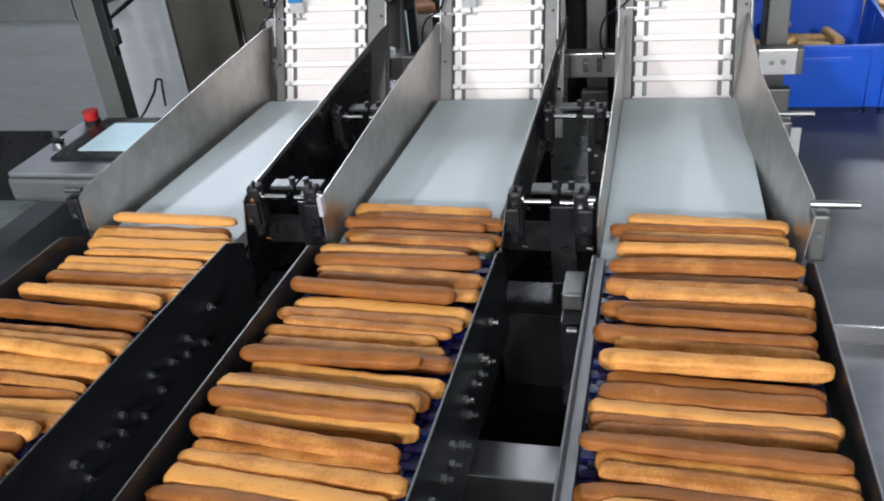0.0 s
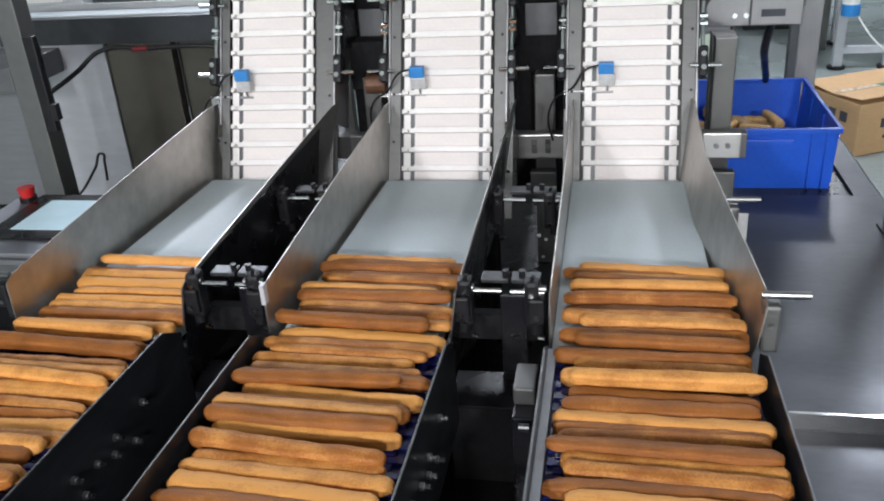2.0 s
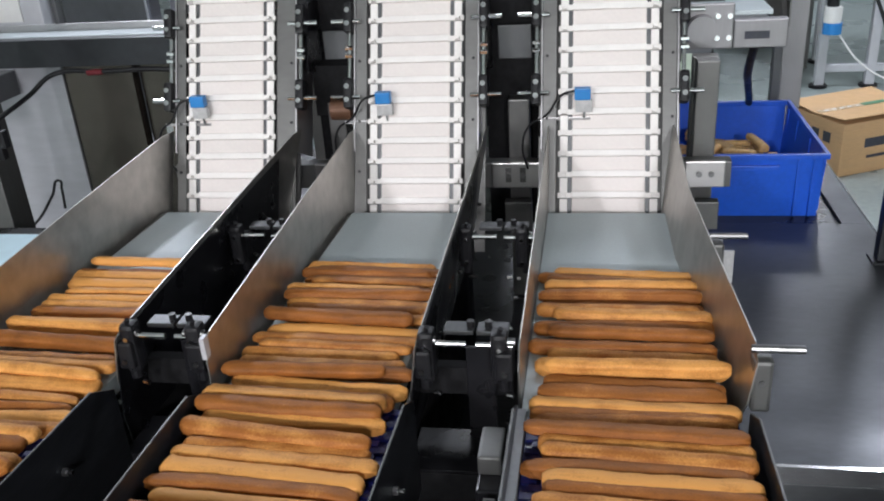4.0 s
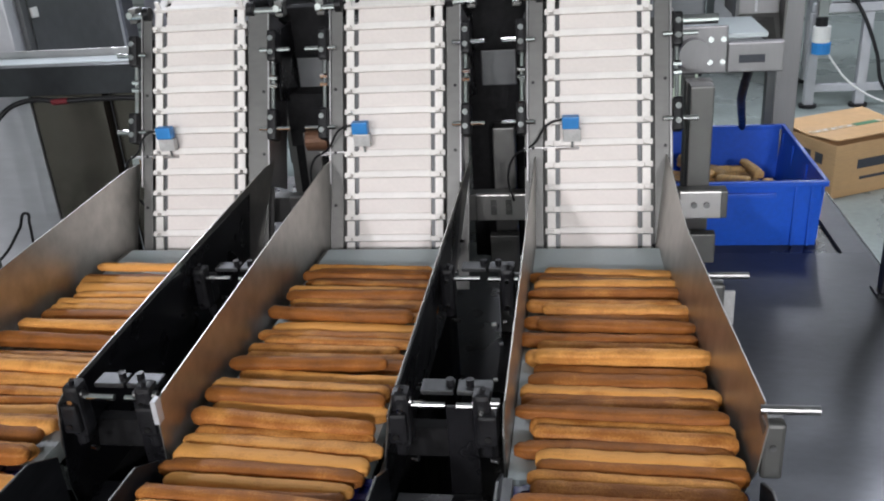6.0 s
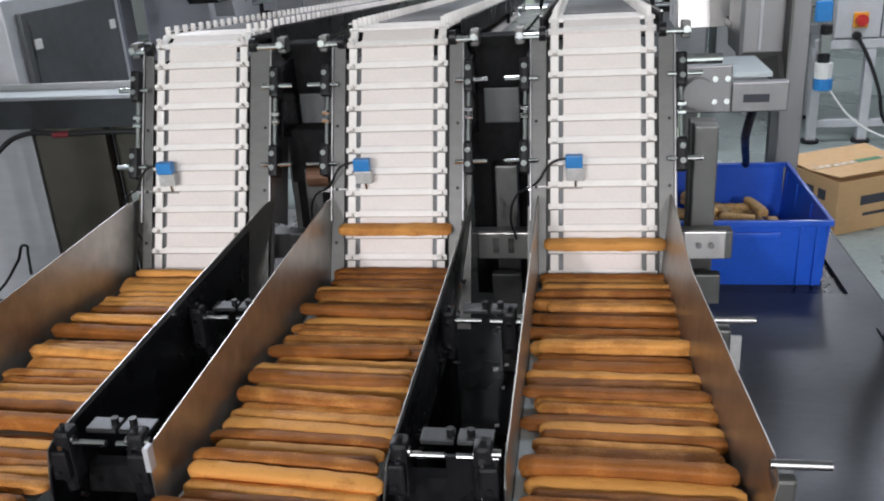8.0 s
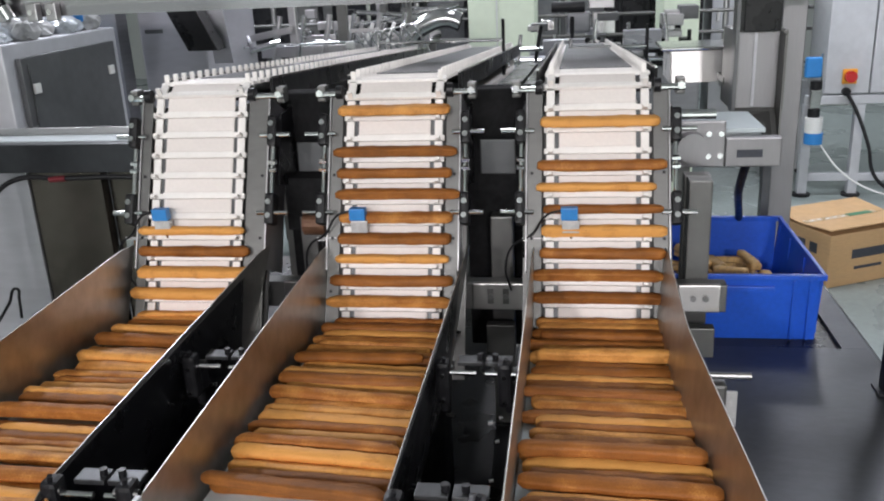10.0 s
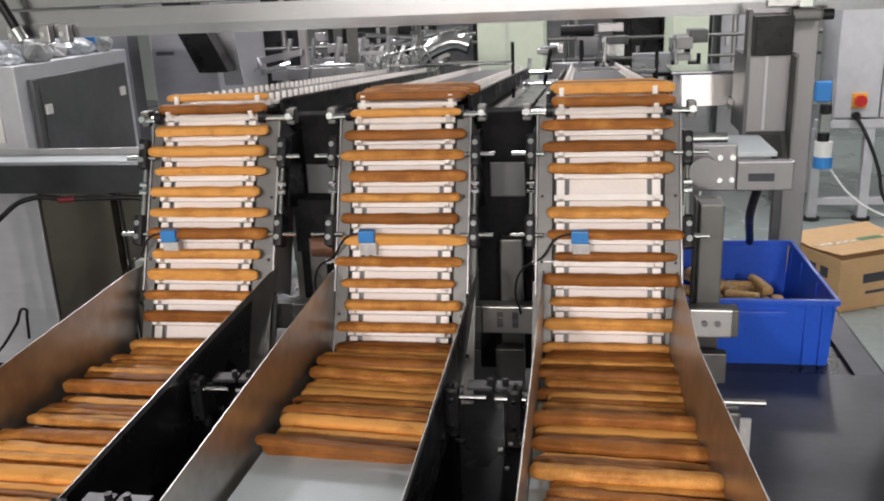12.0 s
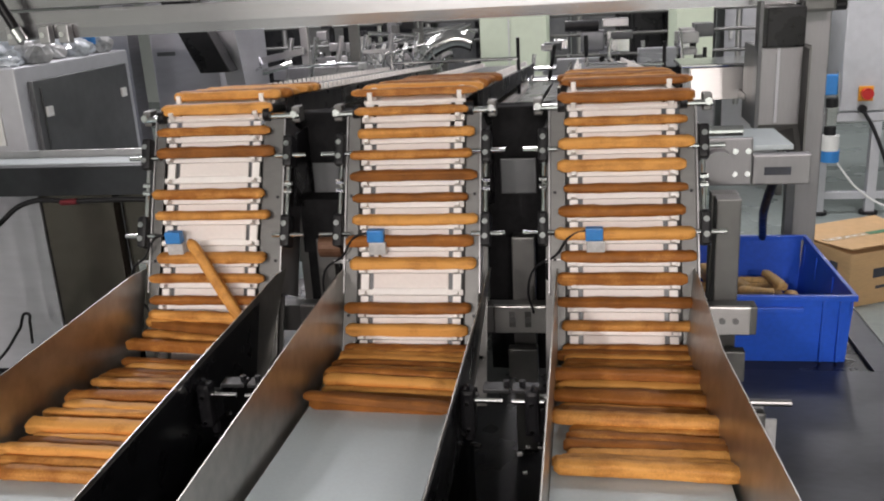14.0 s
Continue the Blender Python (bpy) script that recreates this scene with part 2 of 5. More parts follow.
# ---- the hall ----
def hall():
    def slab(name, *b):
        return tagged(part(name, boxed(*b, bevel=0), {"floor": FLOOR, "ceiling": CEILING}.get(name, PLASTER)), "", "", "", "structure")
    tagged(slab("floor", -7, 7, -9, 11, -0.1, 0), "grey-green worn epoxy factory floor", "floor")
    tagged(slab("ceiling", -7.2, 7.2, -9.2, 11.2, CEIL, CEIL + 0.1), "white panelled hall ceiling with strip lights", "ceiling")
    tagged(slab("wall_north", -7, 7, 11, 11.2, 0, CEIL), "pale green plastered hall wall", "wall")
    tagged(slab("wall_south", -7, 7, -9.2, -9, 0, CEIL), "pale green plastered hall wall", "wall")
    tagged(slab("wall_west", -7.2, -7, -9, 11, 0, CEIL), "pale green plastered hall wall", "wall")
    tagged(slab("wall_east", 7, 7.2, -9, 11, 0, CEIL), "pale green plastered hall wall", "wall")
    # fittings for the added lamps, all out of view
    for x, y, _ in LAMPS:
        light = thing("added_ceiling_light", "added white metal strip light on the ceiling out of view, switched on", "ceiling light", "strip lights", at=pose(x, y, CEIL))
        part("housing", boxed(-0.17, 0.17, -0.68, 0.68, -0.08, -0.001, 0.01), WHITE_PAINT, light)
        part("diffuser", boxed(-0.15, 0.15, -0.65, 0.65, -0.10, -0.081, 0.006), TUBE, light)


hall()

# ---- the line: shared measures ----
LANES = {"r": 0.012, "m": -0.374, "l": -0.760}
# centre of each elevator and the outer edges of its two side plates
LIFT_X = {"r": 0.0025, "m": -0.374, "l": -0.760}
PLATES = {"r": (0.1255, 0.1255), "m": (0.1215, 0.1235), "l": (0.117, 0.1385)}
BELT_V, CHAIN_V = 0.081, 0.158
INC = radians(66)


def belt_z(y):
    return 0.911 - 0.041 * (y + 0.128)


def corner_path():
    """The closed way of the slat chain in y and z: up the incline, along the upper run and back below."""
    def inc(u, n=0.0):
        return Vector((-0.07 + u * math.cos(INC) - n * math.sin(INC), 0.911 + u * math.sin(INC) + n * math.cos(INC)))
    far, back = 2.1, 0.085
    slope = -0.072
    top = inc(0.462)
    run = Vector((far, top.y + slope * (far - top.x)))
    corners = [(inc(-0.075), 0.036), (top, 0.055), (run, 0.036), (run + Vector((0, -back)), 0.036),
               (top + Vector((back * 0.62, -back)), 0.02), (inc(-0.075, -back), 0.036)]
    pts = []
    n = len(corners)
    for i, (c, r) in enumerate(corners):
        a, b = (corners[i - 1][0] - c).normalized(), (corners[(i + 1) % n][0] - c).normalized()
        half = math.acos(max(-1, min(1, a.dot(b)))) / 2
        cut = r / math.tan(half)
        p, q = c + a * cut, c + b * cut
        mid = c + (a + b).normalized() * (r / math.sin(half))
        s0, s1 = math.atan2(p.y - mid.y, p.x - mid.x), math.atan2(q.y - mid.y, q.x - mid.x)
        d = (s1 - s0 + math.pi) % (2 * math.pi) - math.pi
        for k in range(13):
            w = s0 + d * k / 12
            pts.append(mid + Vector((math.cos(w), math.sin(w))) * r)
    pts.append(pts[0])
    arr = np.array([(p.x, p.y) for p in pts])
    s = np.r_[0, np.cumsum(np.hypot(*np.diff(arr, axis=0).T))]
    return arr, s


WAY, WAY_S = corner_path()
WAY_LEN = float(WAY_S[-1])
N_SLATS = round(WAY_LEN / 0.0398)
PITCH = WAY_LEN / N_SLATS


def way_at(s, off=0.0):
    """y, z and turn about x at a length along the chain."""
    s %= WAY_LEN
    e = 0.004
    y, z = np.interp(s, WAY_S, WAY[:, 0]), np.interp(s, WAY_S, WAY[:, 1])
    ya, za = np.interp((s - e) % WAY_LEN, WAY_S, WAY[:, 0]), np.interp((s - e) % WAY_LEN, WAY_S, WAY[:, 1])
    yb, zb = np.interp((s + e) % WAY_LEN, WAY_S, WAY[:, 0]), np.interp((s + e) % WAY_LEN, WAY_S, WAY[:, 1])
    th = math.atan2(zb - za, yb - ya)
    return y - off * math.sin(th), z + off * math.cos(th), math.degrees(th)


# length along the way at which the incline stands at its foot
S_FOOT = min(np.linspace(0, 0.4, 4001), key=lambda s: abs(way_at(s)[0] + 0.07) + abs(way_at(s)[1] - 0.911))


# ---- conveyors ----
def feed_conveyor(c, dx0, dx1):
    t = thing("feed_conveyor", "dark feed conveyor with blue modular plastic belt carrying biscuits", "conveyor", "feed conveyors")
    y0, y1 = -2.3, -0.80
    x0, x1 = c + dx0, c + dx1
    base = sheet([(y0, belt_z(y0) - 0.004), (y1, belt_z(y1) - 0.004), (y1, belt_z(y1) - 0.03), (y0, belt_z(y0) - 0.03)], x0 + 0.012, x1 - 0.012)
    part("belt_bed", base, BLUE_BELT, t)
    bm = bmesh.new()
    step = 0.0127
    for i in range(int((y1 - y0) / step)):
        y = y0 + i * step
        for k in range(9):
            w = (x1 - x0 - 0.03) / 9
            xa = x0 + 0.015 + k * w + (w * 0.5 if i % 2 else 0) - w * 0.25
            xb = min(xa + w * 0.82, x1 - 0.015)
            za = belt_z(y) - 0.004
            box(bm, max(xa, x0 + 0.014), xb, y + 0.001, y + step - 0.002, za - 0.001, za + 0.004)
    tagged(part("belt_surface", bm, BLUE_BELT, t, "dark blue plastic belt links"), kind="stuff")
    for side, x in (("left", x0), ("right", x1)):
        sgn = -1 if side == "left" else 1
        wall = part("side_wall", sheet([(y0, belt_z(y0) - 0.12), (y0, belt_z(y0) + 0.036), (-0.845, belt_z(-0.83) + 0.036), (-0.80, belt_z(y1) + 0.012), (-0.80, belt_z(y1) - 0.12)],
                                       x - 0.0015, x + 0.0015), DARK_WALL, t, "black side wall with a bright edge")
        part("edge", sheet([(y0, belt_z(y0) + 0.0362), (-0.845, belt_z(-0.83) + 0.0362), (-0.845, belt_z(-0.83) + 0.0370), (y0, belt_z(y0) + 0.0370)], x - 0.0008, x + 0.0008), GREY_STEEL, wall)
        if c > 0 and side == "left":
            part("guide_strip", sheet([(y0, belt_z(y0) + 0.004), (y0, belt_z(y0) + 0.014), (-0.81, belt_z(y1) + 0.014), (-0.81, belt_z(y1) + 0.004)],
                                      x - sgn * 0.002, x - sgn * 0.012), GUIDE, t)
    xo = x1 + 0.002
    spots = [(-0.93 - 0.026 * i - 0.008 * ((i * 7) % 3), -0.018 - 0.024 * (i % 2) - 0.006 * ((i * 5) % 3)) for i in range(30)]
    for dy, dz in spots:
        y, z = dy, belt_z(dy) + dz
        b = part("bolt", rodded((xo, y, z), (xo + 0.012, y, z), 0.0028, 8), CHROME, t)
        part("nut", rodded((xo, y, z), (xo + 0.005, y, z), 0.0050, 6), STEEL, b)
    for y in (-1.6, -2.1):
        for x in (x0 + 0.02, x1 - 0.02):
            part("leg", boxed(x - 0.02, x + 0.02, y - 0.02, y + 0.02, 0.001, belt_z(y) - 0.03), GREY_STEEL, t)
    part("cross_member", boxed(x0, x1, -1.0, -0.96, belt_z(-1) - 0.10, belt_z(-1) - 0.035), BLACK, t)
    return t


def tray_conveyor(c, xl, xr):
    t = thing("tray_conveyor", "stainless tray conveyor with a pale blue belt, tall side walls", "conveyor", "tray conveyors")
    y0, y1 = -0.795, -0.128
    part("belt", sheet([(y0, belt_z(y0)), (y1, belt_z(y1)), (y1 + 0.012, belt_z(y1) - 0.012), (y1, belt_z(y1) - 0.024), (y0, belt_z(y0) - 0.024), (y0 - 0.012, belt_z(y0) - 0.012)],
                       c - (0.121 if c > 0 else 0.113), c + (0.101 if c > 0 else 0.109)), PALE_BELT, t, "pale blue-grey smooth belt")
    part("belt_frame", boxed(c - 0.108, c + 0.108, y0 + 0.04, y1 - 0.03, 0.865, 0.905), BLACK, t)
    if c > 0:
        fb = part("foot_plate", boxed(0.150, 0.190, -0.372, -0.367, 0.895, 0.950, 0.001), SENSOR_GREY, t, "clear grey plate below the stud")
        part("foot_cap", boxed(0.146, 0.162, -0.374, -0.364, 0.9505, 0.962, 0.001), WHITE_PAINT, fb)
    for side, x in (("left", xl), ("right", xr)):
        sgn = -1 if side == "left" else 1
        top0, top1 = 1.018, 1.048
        prof = [(y0 + 0.03, 0.895), (y0 + 0.01, 0.955), (y0 + 0.012, top0 - 0.008), (y0 + 0.03, top0), (y1 - 0.25, top0 + 0.018), (y1 + 0.07, top1), (y1 + 0.125, top1 - 0.005), (y1 + 0.03, 0.86)]
        if c > 0 and sgn > 0:
            bm = bmesh.new()
            rows = []
            for i in range(29):
                y = y0 + 0.012 + (y1 + 0.118 - y0) * i / 28
                top = float(np.interp(y, (y0 + 0.012, y0 + 0.022, y0 + 0.03, y1 - 0.25, y1 + 0.07, y1 + 0.125), (top0 - 0.012, top0 - 0.002, top0, top0 + 0.018, top1, top1 - 0.006)))
                low = float(np.interp(y, (y0 + 0.012, y0 + 0.03, y1 + 0.03, y1 + 0.13), (0.95, 0.895, 0.875, 1.0)))
                rows.append([bm.verts.new((x + d, y, z)) for d, z in ((-0.0008, low), (-0.0008, top), (0.0008, top), (0.0008, low))])
            for p, q in zip(rows, rows[1:]):
                for j in range(4):
                    bm.faces.new((p[j], q[j], q[(j + 1) % 4], p[(j + 1) % 4]))
            bm.faces.new(rows[0]), bm.faces.new(list(reversed(rows[-1])))
            bmesh.ops.recalc_face_normals(bm, faces=bm.faces)
        else:
            bm = sheet(prof, x - 0.0008, x + 0.0008)
        # the right-hand walls lean outwards a little; the last one also narrows towards its elevator
        def splay(mesh):
            for v in mesh.verts:
                lean = 0.0 if sgn < 0 else 0.14 if c < 0 else 0.13
                v.co.x += sgn * lean * (v.co.z - 0.92)
                if sgn > 0 and c > 0:
                    v.co.x -= 0.036 * min(1.0, max(0.0, (v.co.y + 0.765) / 0.42))
            return mesh
        splay(bm)
        wall = part("side_wall", bm, WALL_STEEL, t, "smeared stainless side wall")
        if side == "left" and -0.5 < c < 0:
            # pale chip standing in for the reflection on the wall's front corner
            part("corner_glint", boxed(x - 0.0035, x + 0.0030, y0 + 0.007, y0 + 0.020, 0.990, 1.020, 0.001), CAB_LIGHT, wall, "pale painted glint on the wall corner")
        if not (c > 0 and sgn > 0):
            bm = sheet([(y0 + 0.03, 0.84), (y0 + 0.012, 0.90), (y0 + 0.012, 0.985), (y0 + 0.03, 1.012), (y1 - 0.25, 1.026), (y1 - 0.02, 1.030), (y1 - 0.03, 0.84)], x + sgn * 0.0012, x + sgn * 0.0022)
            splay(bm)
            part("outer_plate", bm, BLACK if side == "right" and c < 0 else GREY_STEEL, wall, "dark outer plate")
        if not (c > 0 and sgn > 0):
            xs = x - sgn * 0.012
            part("lower_skirt", boxed(xs - 0.0015, xs + 0.0015, -0.796, -0.13, 0.602, 0.842, 0), MATT_BLACK, t)
        # low inner skirt beside the belt
        part("skirt", boxed(min(c + sgn * 0.114, x - sgn * 0.002), max(c + sgn * 0.114, x - sgn * 0.002), y0 + 0.03, y1, 0.902, 0.909, 0.001), GREY_STEEL, t)
        for y, z in ((-0.763, 1.013), (-0.375, 0.977)):
            inset = 0.012 if c > 0 and sgn > 0 and y > -0.5 else 0.0
            xa, xb = x + sgn * (0.018 if sgn > 0 and c < 0 else 0.006) - inset, x + sgn * (0.064 if c > 0 and sgn > 0 else 0.035)
            part("stud", rodded((xa, y, z), (xb, y, z), 0.0050), DULL_ROD, t)
            cl = part("clamp", boxed(min(x + sgn * 0.008, x + sgn * 0.03), max(x + sgn * 0.008, x + sgn * 0.03), y - 0.016, y + 0.014, z - (0.075 if c > 0 and sgn > 0 else 0.046), z - 0.008, 0.004), GREY_STEEL if c > 0 and side == "right" else RUBBER, t)
            part("screw", rodded((x + sgn * 0.018, y - 0.017, z - 0.035), (x + sgn * 0.018, y - 0.019, z - 0.035), 0.0035, 8), DULL_ROD, cl)
            part("knob", rodded((x + sgn * 0.02, y, z - 0.066), (x + sgn * 0.02, y, z - 0.044), 0.007, 10), RUBBER, t)
        if sgn > 0:
            part("inner_strip", boxed(c + 0.121, c + 0.1235, -0.64, -0.40, 0.9095, 0.934, 0.0005), STEEL, t)
        for y in (-0.2, -0.3, -0.55, -0.65):
            bolt(wall, x + sgn * 0.006, y, 0.90, "x", 0.004, 0.004 * sgn)
    return t


def joint_set(xm):
    """Clamps and rods between two lanes."""
    t = thing("lane_clamp", "black clamps on a polished rod between two conveyors", "clamp", "lane clamps")
    for y, z in ((-0.762, 1.008), (-0.402, 0.985)):
        # a split satin plate with two screw heads, the rod ends in front of it
        for x0, x1 in ((-0.016, 0.020), (0.024, 0.062)):
            pl = part("plate", boxed(xm + x0, xm + x1, y + 0.010, y + 0.034, z + 0.006, z + 0.012, 0.001), DARK_SATIN, t, "dark satin split plate")
            xs = xm + (0.016 if x0 < 0 else 0.038)
            part("screw_head", rodded((xs, y + 0.020, z + 0.0125), (xs, y + 0.020, z + 0.021), 0.0046, 10), RUBBER, pl)
        part("rod", rodded((xm - 0.046, y, z), (xm + 0.012, y, z), 0.0038), CHROME, t)
        part("rod", rodded((xm + 0.024, y + 0.002, z - 0.002), (xm + 0.068, y + 0.002, z - 0.002), 0.0038), CHROME, t)
        for dx in (-0.036, 0.052):
            cl = part("clamp_block", boxed(xm + dx - 0.010, xm + dx + 0.010, y - 0.010, y + 0.014, z - 0.050, z + 0.018, 0.006), RUBBER, t)
            for dz in (-0.040, 0.0):
                part("screw", rodded((xm + dx, y - 0.010, z + dz), (xm + dx, y - 0.014, z + dz), 0.0032, 8), CHROME, cl)
            part("handle", rodded((xm + dx, y - 0.002, z + 0.016), (xm + dx + 0.003, y - 0.004, z + 0.025), 0.0030, 10), RUBBER, cl)
            part("set_screw", rodded((xm + dx + 0.008, y - 0.006, z - 0.066), (xm + dx + 0.016, y - 0.008, z - 0.066), 0.0034, 8), CHROME, cl)
    # small screw heads on the inner faces of the gap
    rng = random.Random(31)
    for i in range(14):
        sx, y, z = rng.choice((-0.040, 0.046)), rng.uniform(-0.72, -0.20), rng.uniform(0.88, 0.985)
        part("screw", rodded((xm + sx, y, z), (xm + sx - math.copysign(0.006, sx), y - 0.002, z), 0.0030, 8), CHROME, t)
    part("gap_panel", boxed(xm + 0.004, xm + 0.040, -0.716, -0.712, 0.852, 0.975, 0.001), BLACK, t, "black panel in the gap")
    part("cross_bar", boxed(xm - 0.062, xm + 0.062, -0.71, -0.69, 0.90, 0.94, 0.002), MATT_BLACK, t)
    # drive housing under the gap, its lid edge catching the light
    dh = part("drive_housing", boxed(xm - 0.062, xm + 0.040, -0.80, -0.715, 0.72, 0.845, 0.003), MATT_BLACK, t, "black drive housing")
    part("lid", boxed(xm - 0.062, xm + 0.040, -0.80, -0.715, 0.8455, 0.849, 0.001), BLACK, dh)
    if xm > -0.3:
        wb = part("wall_bracket", boxed(xm + 0.040, xm + 0.066, -0.905, -0.850, 0.932, 0.956, 0.003), GREY_STEEL, t, "satin steel wall bracket")
        part("pin", rodded((xm + 0.050, -0.945, 0.930), (xm + 0.062, -0.945, 0.930), 0.0045, 10), DULL_ROD, wb)
        part("wall_block", boxed(xm + 0.040, xm + 0.066, -0.93, -0.86, 0.80, 0.9315, 0.003), BLACK, t)
    part("pan", boxed(xm - 0.14, xm + 0.14, -2.0, -0.63, 0.70, 0.71, 0.002), MATT_BLACK, t)
    part("strut", boxed(xm - 0.09, xm + 0.07, -1.03, -0.966, 0.711, 0.762, 0.002), STEEL if xm > -0.3 else MATT_BLACK, t)
    return t


for key, c in LANES.items():
    feed_conveyor(c, -0.126 if key != "l" else -0.13, 0.136)
    tray_conveyor(c, {"r": -0.111, "m": -0.498, "l": -0.890}[key], {"r": 0.142, "m": -0.247, "l": -0.630}[key])
joint_set(-0.188)
joint_set(-0.571)


# ---- the slat elevators ----
def on_incline(x, u, n):
    return Vector((x, -0.07 + u * math.cos(INC) - n * math.sin(INC), 0.911 + u * math.sin(INC) + n * math.cos(INC)))


def incline_pose(x, u, n):
    p = on_incline(x, u, n)
    return pose(p.x, p.y, p.z, math.degrees(INC), 0, 0)


def slat_mesh():
    bm = bmesh.new()
    h = PITCH / 2 - 0.0002
    box(bm, -0.069, 0.069, -h, h, -0.0045, -0.0015, 0.0012)
    box(bm, -0.067, 0.067, -h + 0.016, h - 0.002, -0.002, -0.0005, 0.0004)
    # flat faces take the shaded tone, the bars and lugs stay white
    for f in bm.faces:
        f.material_index = 1
    box(bm, -0.070, 0.070, -h, -h + 0.013, -0.002, 0.0034, 0.0024)
    for s in (-1, 1):
        box(bm, min(s * 0.077, s * 0.092), max(s * 0.077, s * 0.092), -h, h - 0.001, -0.004, 0.0015, 0.0012)
        box(bm, min(s * 0.069, s * 0.096), max(s * 0.069, s * 0.096), -h, -h + 0.010, -0.004, 0.003, 0.001)
        box(bm, min(s * 0.080, s * 0.089), max(s * 0.080, s * 0.089), -h, -h + 0.006, 0.003, 0.019, 0.001)
    me = mesh_of("slat", bm, WHITE)
    me.materials.append(SLAT_SHADE)
    return me


SLAT = slat_mesh()
ELEVATORS = {}


def elevator(key, c):
    t = thing("slat_elevator", "steep slat elevator with white plastic slats and grey side plates", "elevator", "slat elevators")
    ELEVATORS[key] = (t, [])
    for s, edge in zip((-1, 1), PLATES[key]):
        a, b = c + s * 0.099, c + s * edge
        plate = part("side_plate", boxed(min(a, b), max(a, b), -0.08, 0.44, -0.003, 0.0, 0.001, m=incline_pose(0, 0, 0.001)), GREY_STEEL, t, "satin grey side plate")
        for u in (0.06, 0.16, 0.28):
            q = on_incline(c + s * (edge - 0.008), u, 0.001)
            part("rivet", rodded(q, on_incline(c + s * (edge - 0.008), u, 0.003), 0.003, 8), RUBBER, plate)
        # cheek beside the plate, with a bright edge
        x = c + s * (edge + 0.002)
        part("cheek", boxed(x - 0.0015, x + 0.0015, 0.10, 0.43, -0.10, 0.005, 0.0008, m=incline_pose(0, 0, 0)), STEEL, t)
        for u in (0.215, 0.365):
            q = incline_pose(0, u, 0)
            cl = part("clamp_block", boxed(x + s * 0.002 - (0.018 if s < 0 else 0), x + s * 0.002 + (0.018 if s > 0 else 0), -0.030, 0.030, -0.014, 0.022, 0.006, m=q), RUBBER, t, "black nylon clamp block")
            for du in (-0.014, 0.012):
                part("screw", rodded(on_incline(x + s * 0.011, u + du, 0.022), on_incline(x + s * 0.011, u + du, 0.026), 0.0055, 8), CHROME, cl)
            part("cross_rod", rodded(on_incline(x - s * 0.014, u - 0.008, 0.012), on_incline(x + s * 0.046, u - 0.008, 0.012), 0.0045), CHROME, t)
        part("guide_rod", rodded(on_incline(x + s * 0.010, 0.245, 0.004), on_incline(x + s * 0.010, 0.335, 0.004), 0.004), CHROME, t)
        for u in (0.29, 0.305):
            part("nut", rodded(on_incline(x + s * 0.004, u, 0.006), on_incline(x + s * 0.018, u, 0.006), 0.005, 6), CHROME, t)
        # top bearing and shaft end
        q = on_incline(0, 0.435, 0.004)
        part("shaft_end", rodded((c + s * 0.102, q.y, q.z), (c + s * (edge + 0.030), q.y, q.z), 0.0060), CHROME, t)
        part("bush", rodded((c + s * 0.100, q.y, q.z + 0.004), (c + s * 0.112, q.y, q.z + 0.004), 0.013, 16), RUBBER, t)
        br = part("bearing", boxed(x + s * 0.020 - 0.008, x + s * 0.020 + 0.008, q.y + 0.001, q.y + 0.03, q.z - 0.014, q.z + 0.016, 0.003), GREY_STEEL, t)
        part("bolt", rodded((x + s * 0.020, q.y - 0.004, q.z + 0.004), (x + s * 0.020, q.y - 0.012, q.z + 0.004), 0.007, 6), CHROME, br)
        part("frame_cheek", sheet([(0.08, 1.14), (0.13, 1.27), (0.24, 1.275), (0.24, 1.10)], x + s * 0.006, x + s * 0.010), BLACK, t)
        # rails of the upper run
        part("run_rail", sheet([(0.20, 1.332), (2.15, 1.332 - 0.072 * 1.95), (2.15, 1.292 - 0.072 * 1.95), (0.20, 1.292)], c + s * 0.112 - 0.003, c + s * 0.112 + 0.003), BLACK, t)
        part("run_edge", sheet([(0.20, 1.3325), (2.15, 1.3325 - 0.072 * 1.95), (2.15, 1.3355 - 0.072 * 1.95), (0.20, 1.3355)], c + s * 0.112 - 0.002, c + s * 0.112 + 0.002), CHROME, t)
        part("chain_track", boxed(c + s * 0.073 - 0.004, c + s * 0.073 + 0.004, -0.06, 0.41, -0.014, -0.0055, 0.001, m=incline_pose(0, 0, 0)), CAB_DARK, t)
        for y in (0.9, 2.0):
            part("leg", boxed(c + s * 0.112 - 0.018, c + s * 0.112 + 0.018, y - 0.02, y + 0.02, 0.001, 1.2 - 0.072 * (y - 0.2), 0.002), GREY_STEEL, t)
    part("back_plate", boxed(c - 0.135, c + 0.135, -0.10, 0.40, -0.045, -0.040, 0, m=incline_pose(0, 0, 0)), GREY_STEEL, t)
    # invented sheet: makes the white slats look dark beyond the crest
    part("run_dark_sheet", sheet([(0.275, 1.3268), (2.08, 1.3268 - 0.072 * 1.805), (2.08, 1.3248 - 0.072 * 1.805), (0.275, 1.3248)], c - 0.071, c + 0.071), DARK_SATIN, t, "added dark sheet that darkens the slats between the lugs")
    part("run_bed", sheet([(0.22, 1.29), (2.1, 1.29 - 0.072 * 1.88), (2.1, 1.285 - 0.072 * 1.88), (0.22, 1.285)], c - 0.105, c + 0.105), BLACK, t)
    for i in range(N_SLATS):
        s = new("slat", SLAT)
        s.parent = t
        ELEVATORS[key][1].append(s)


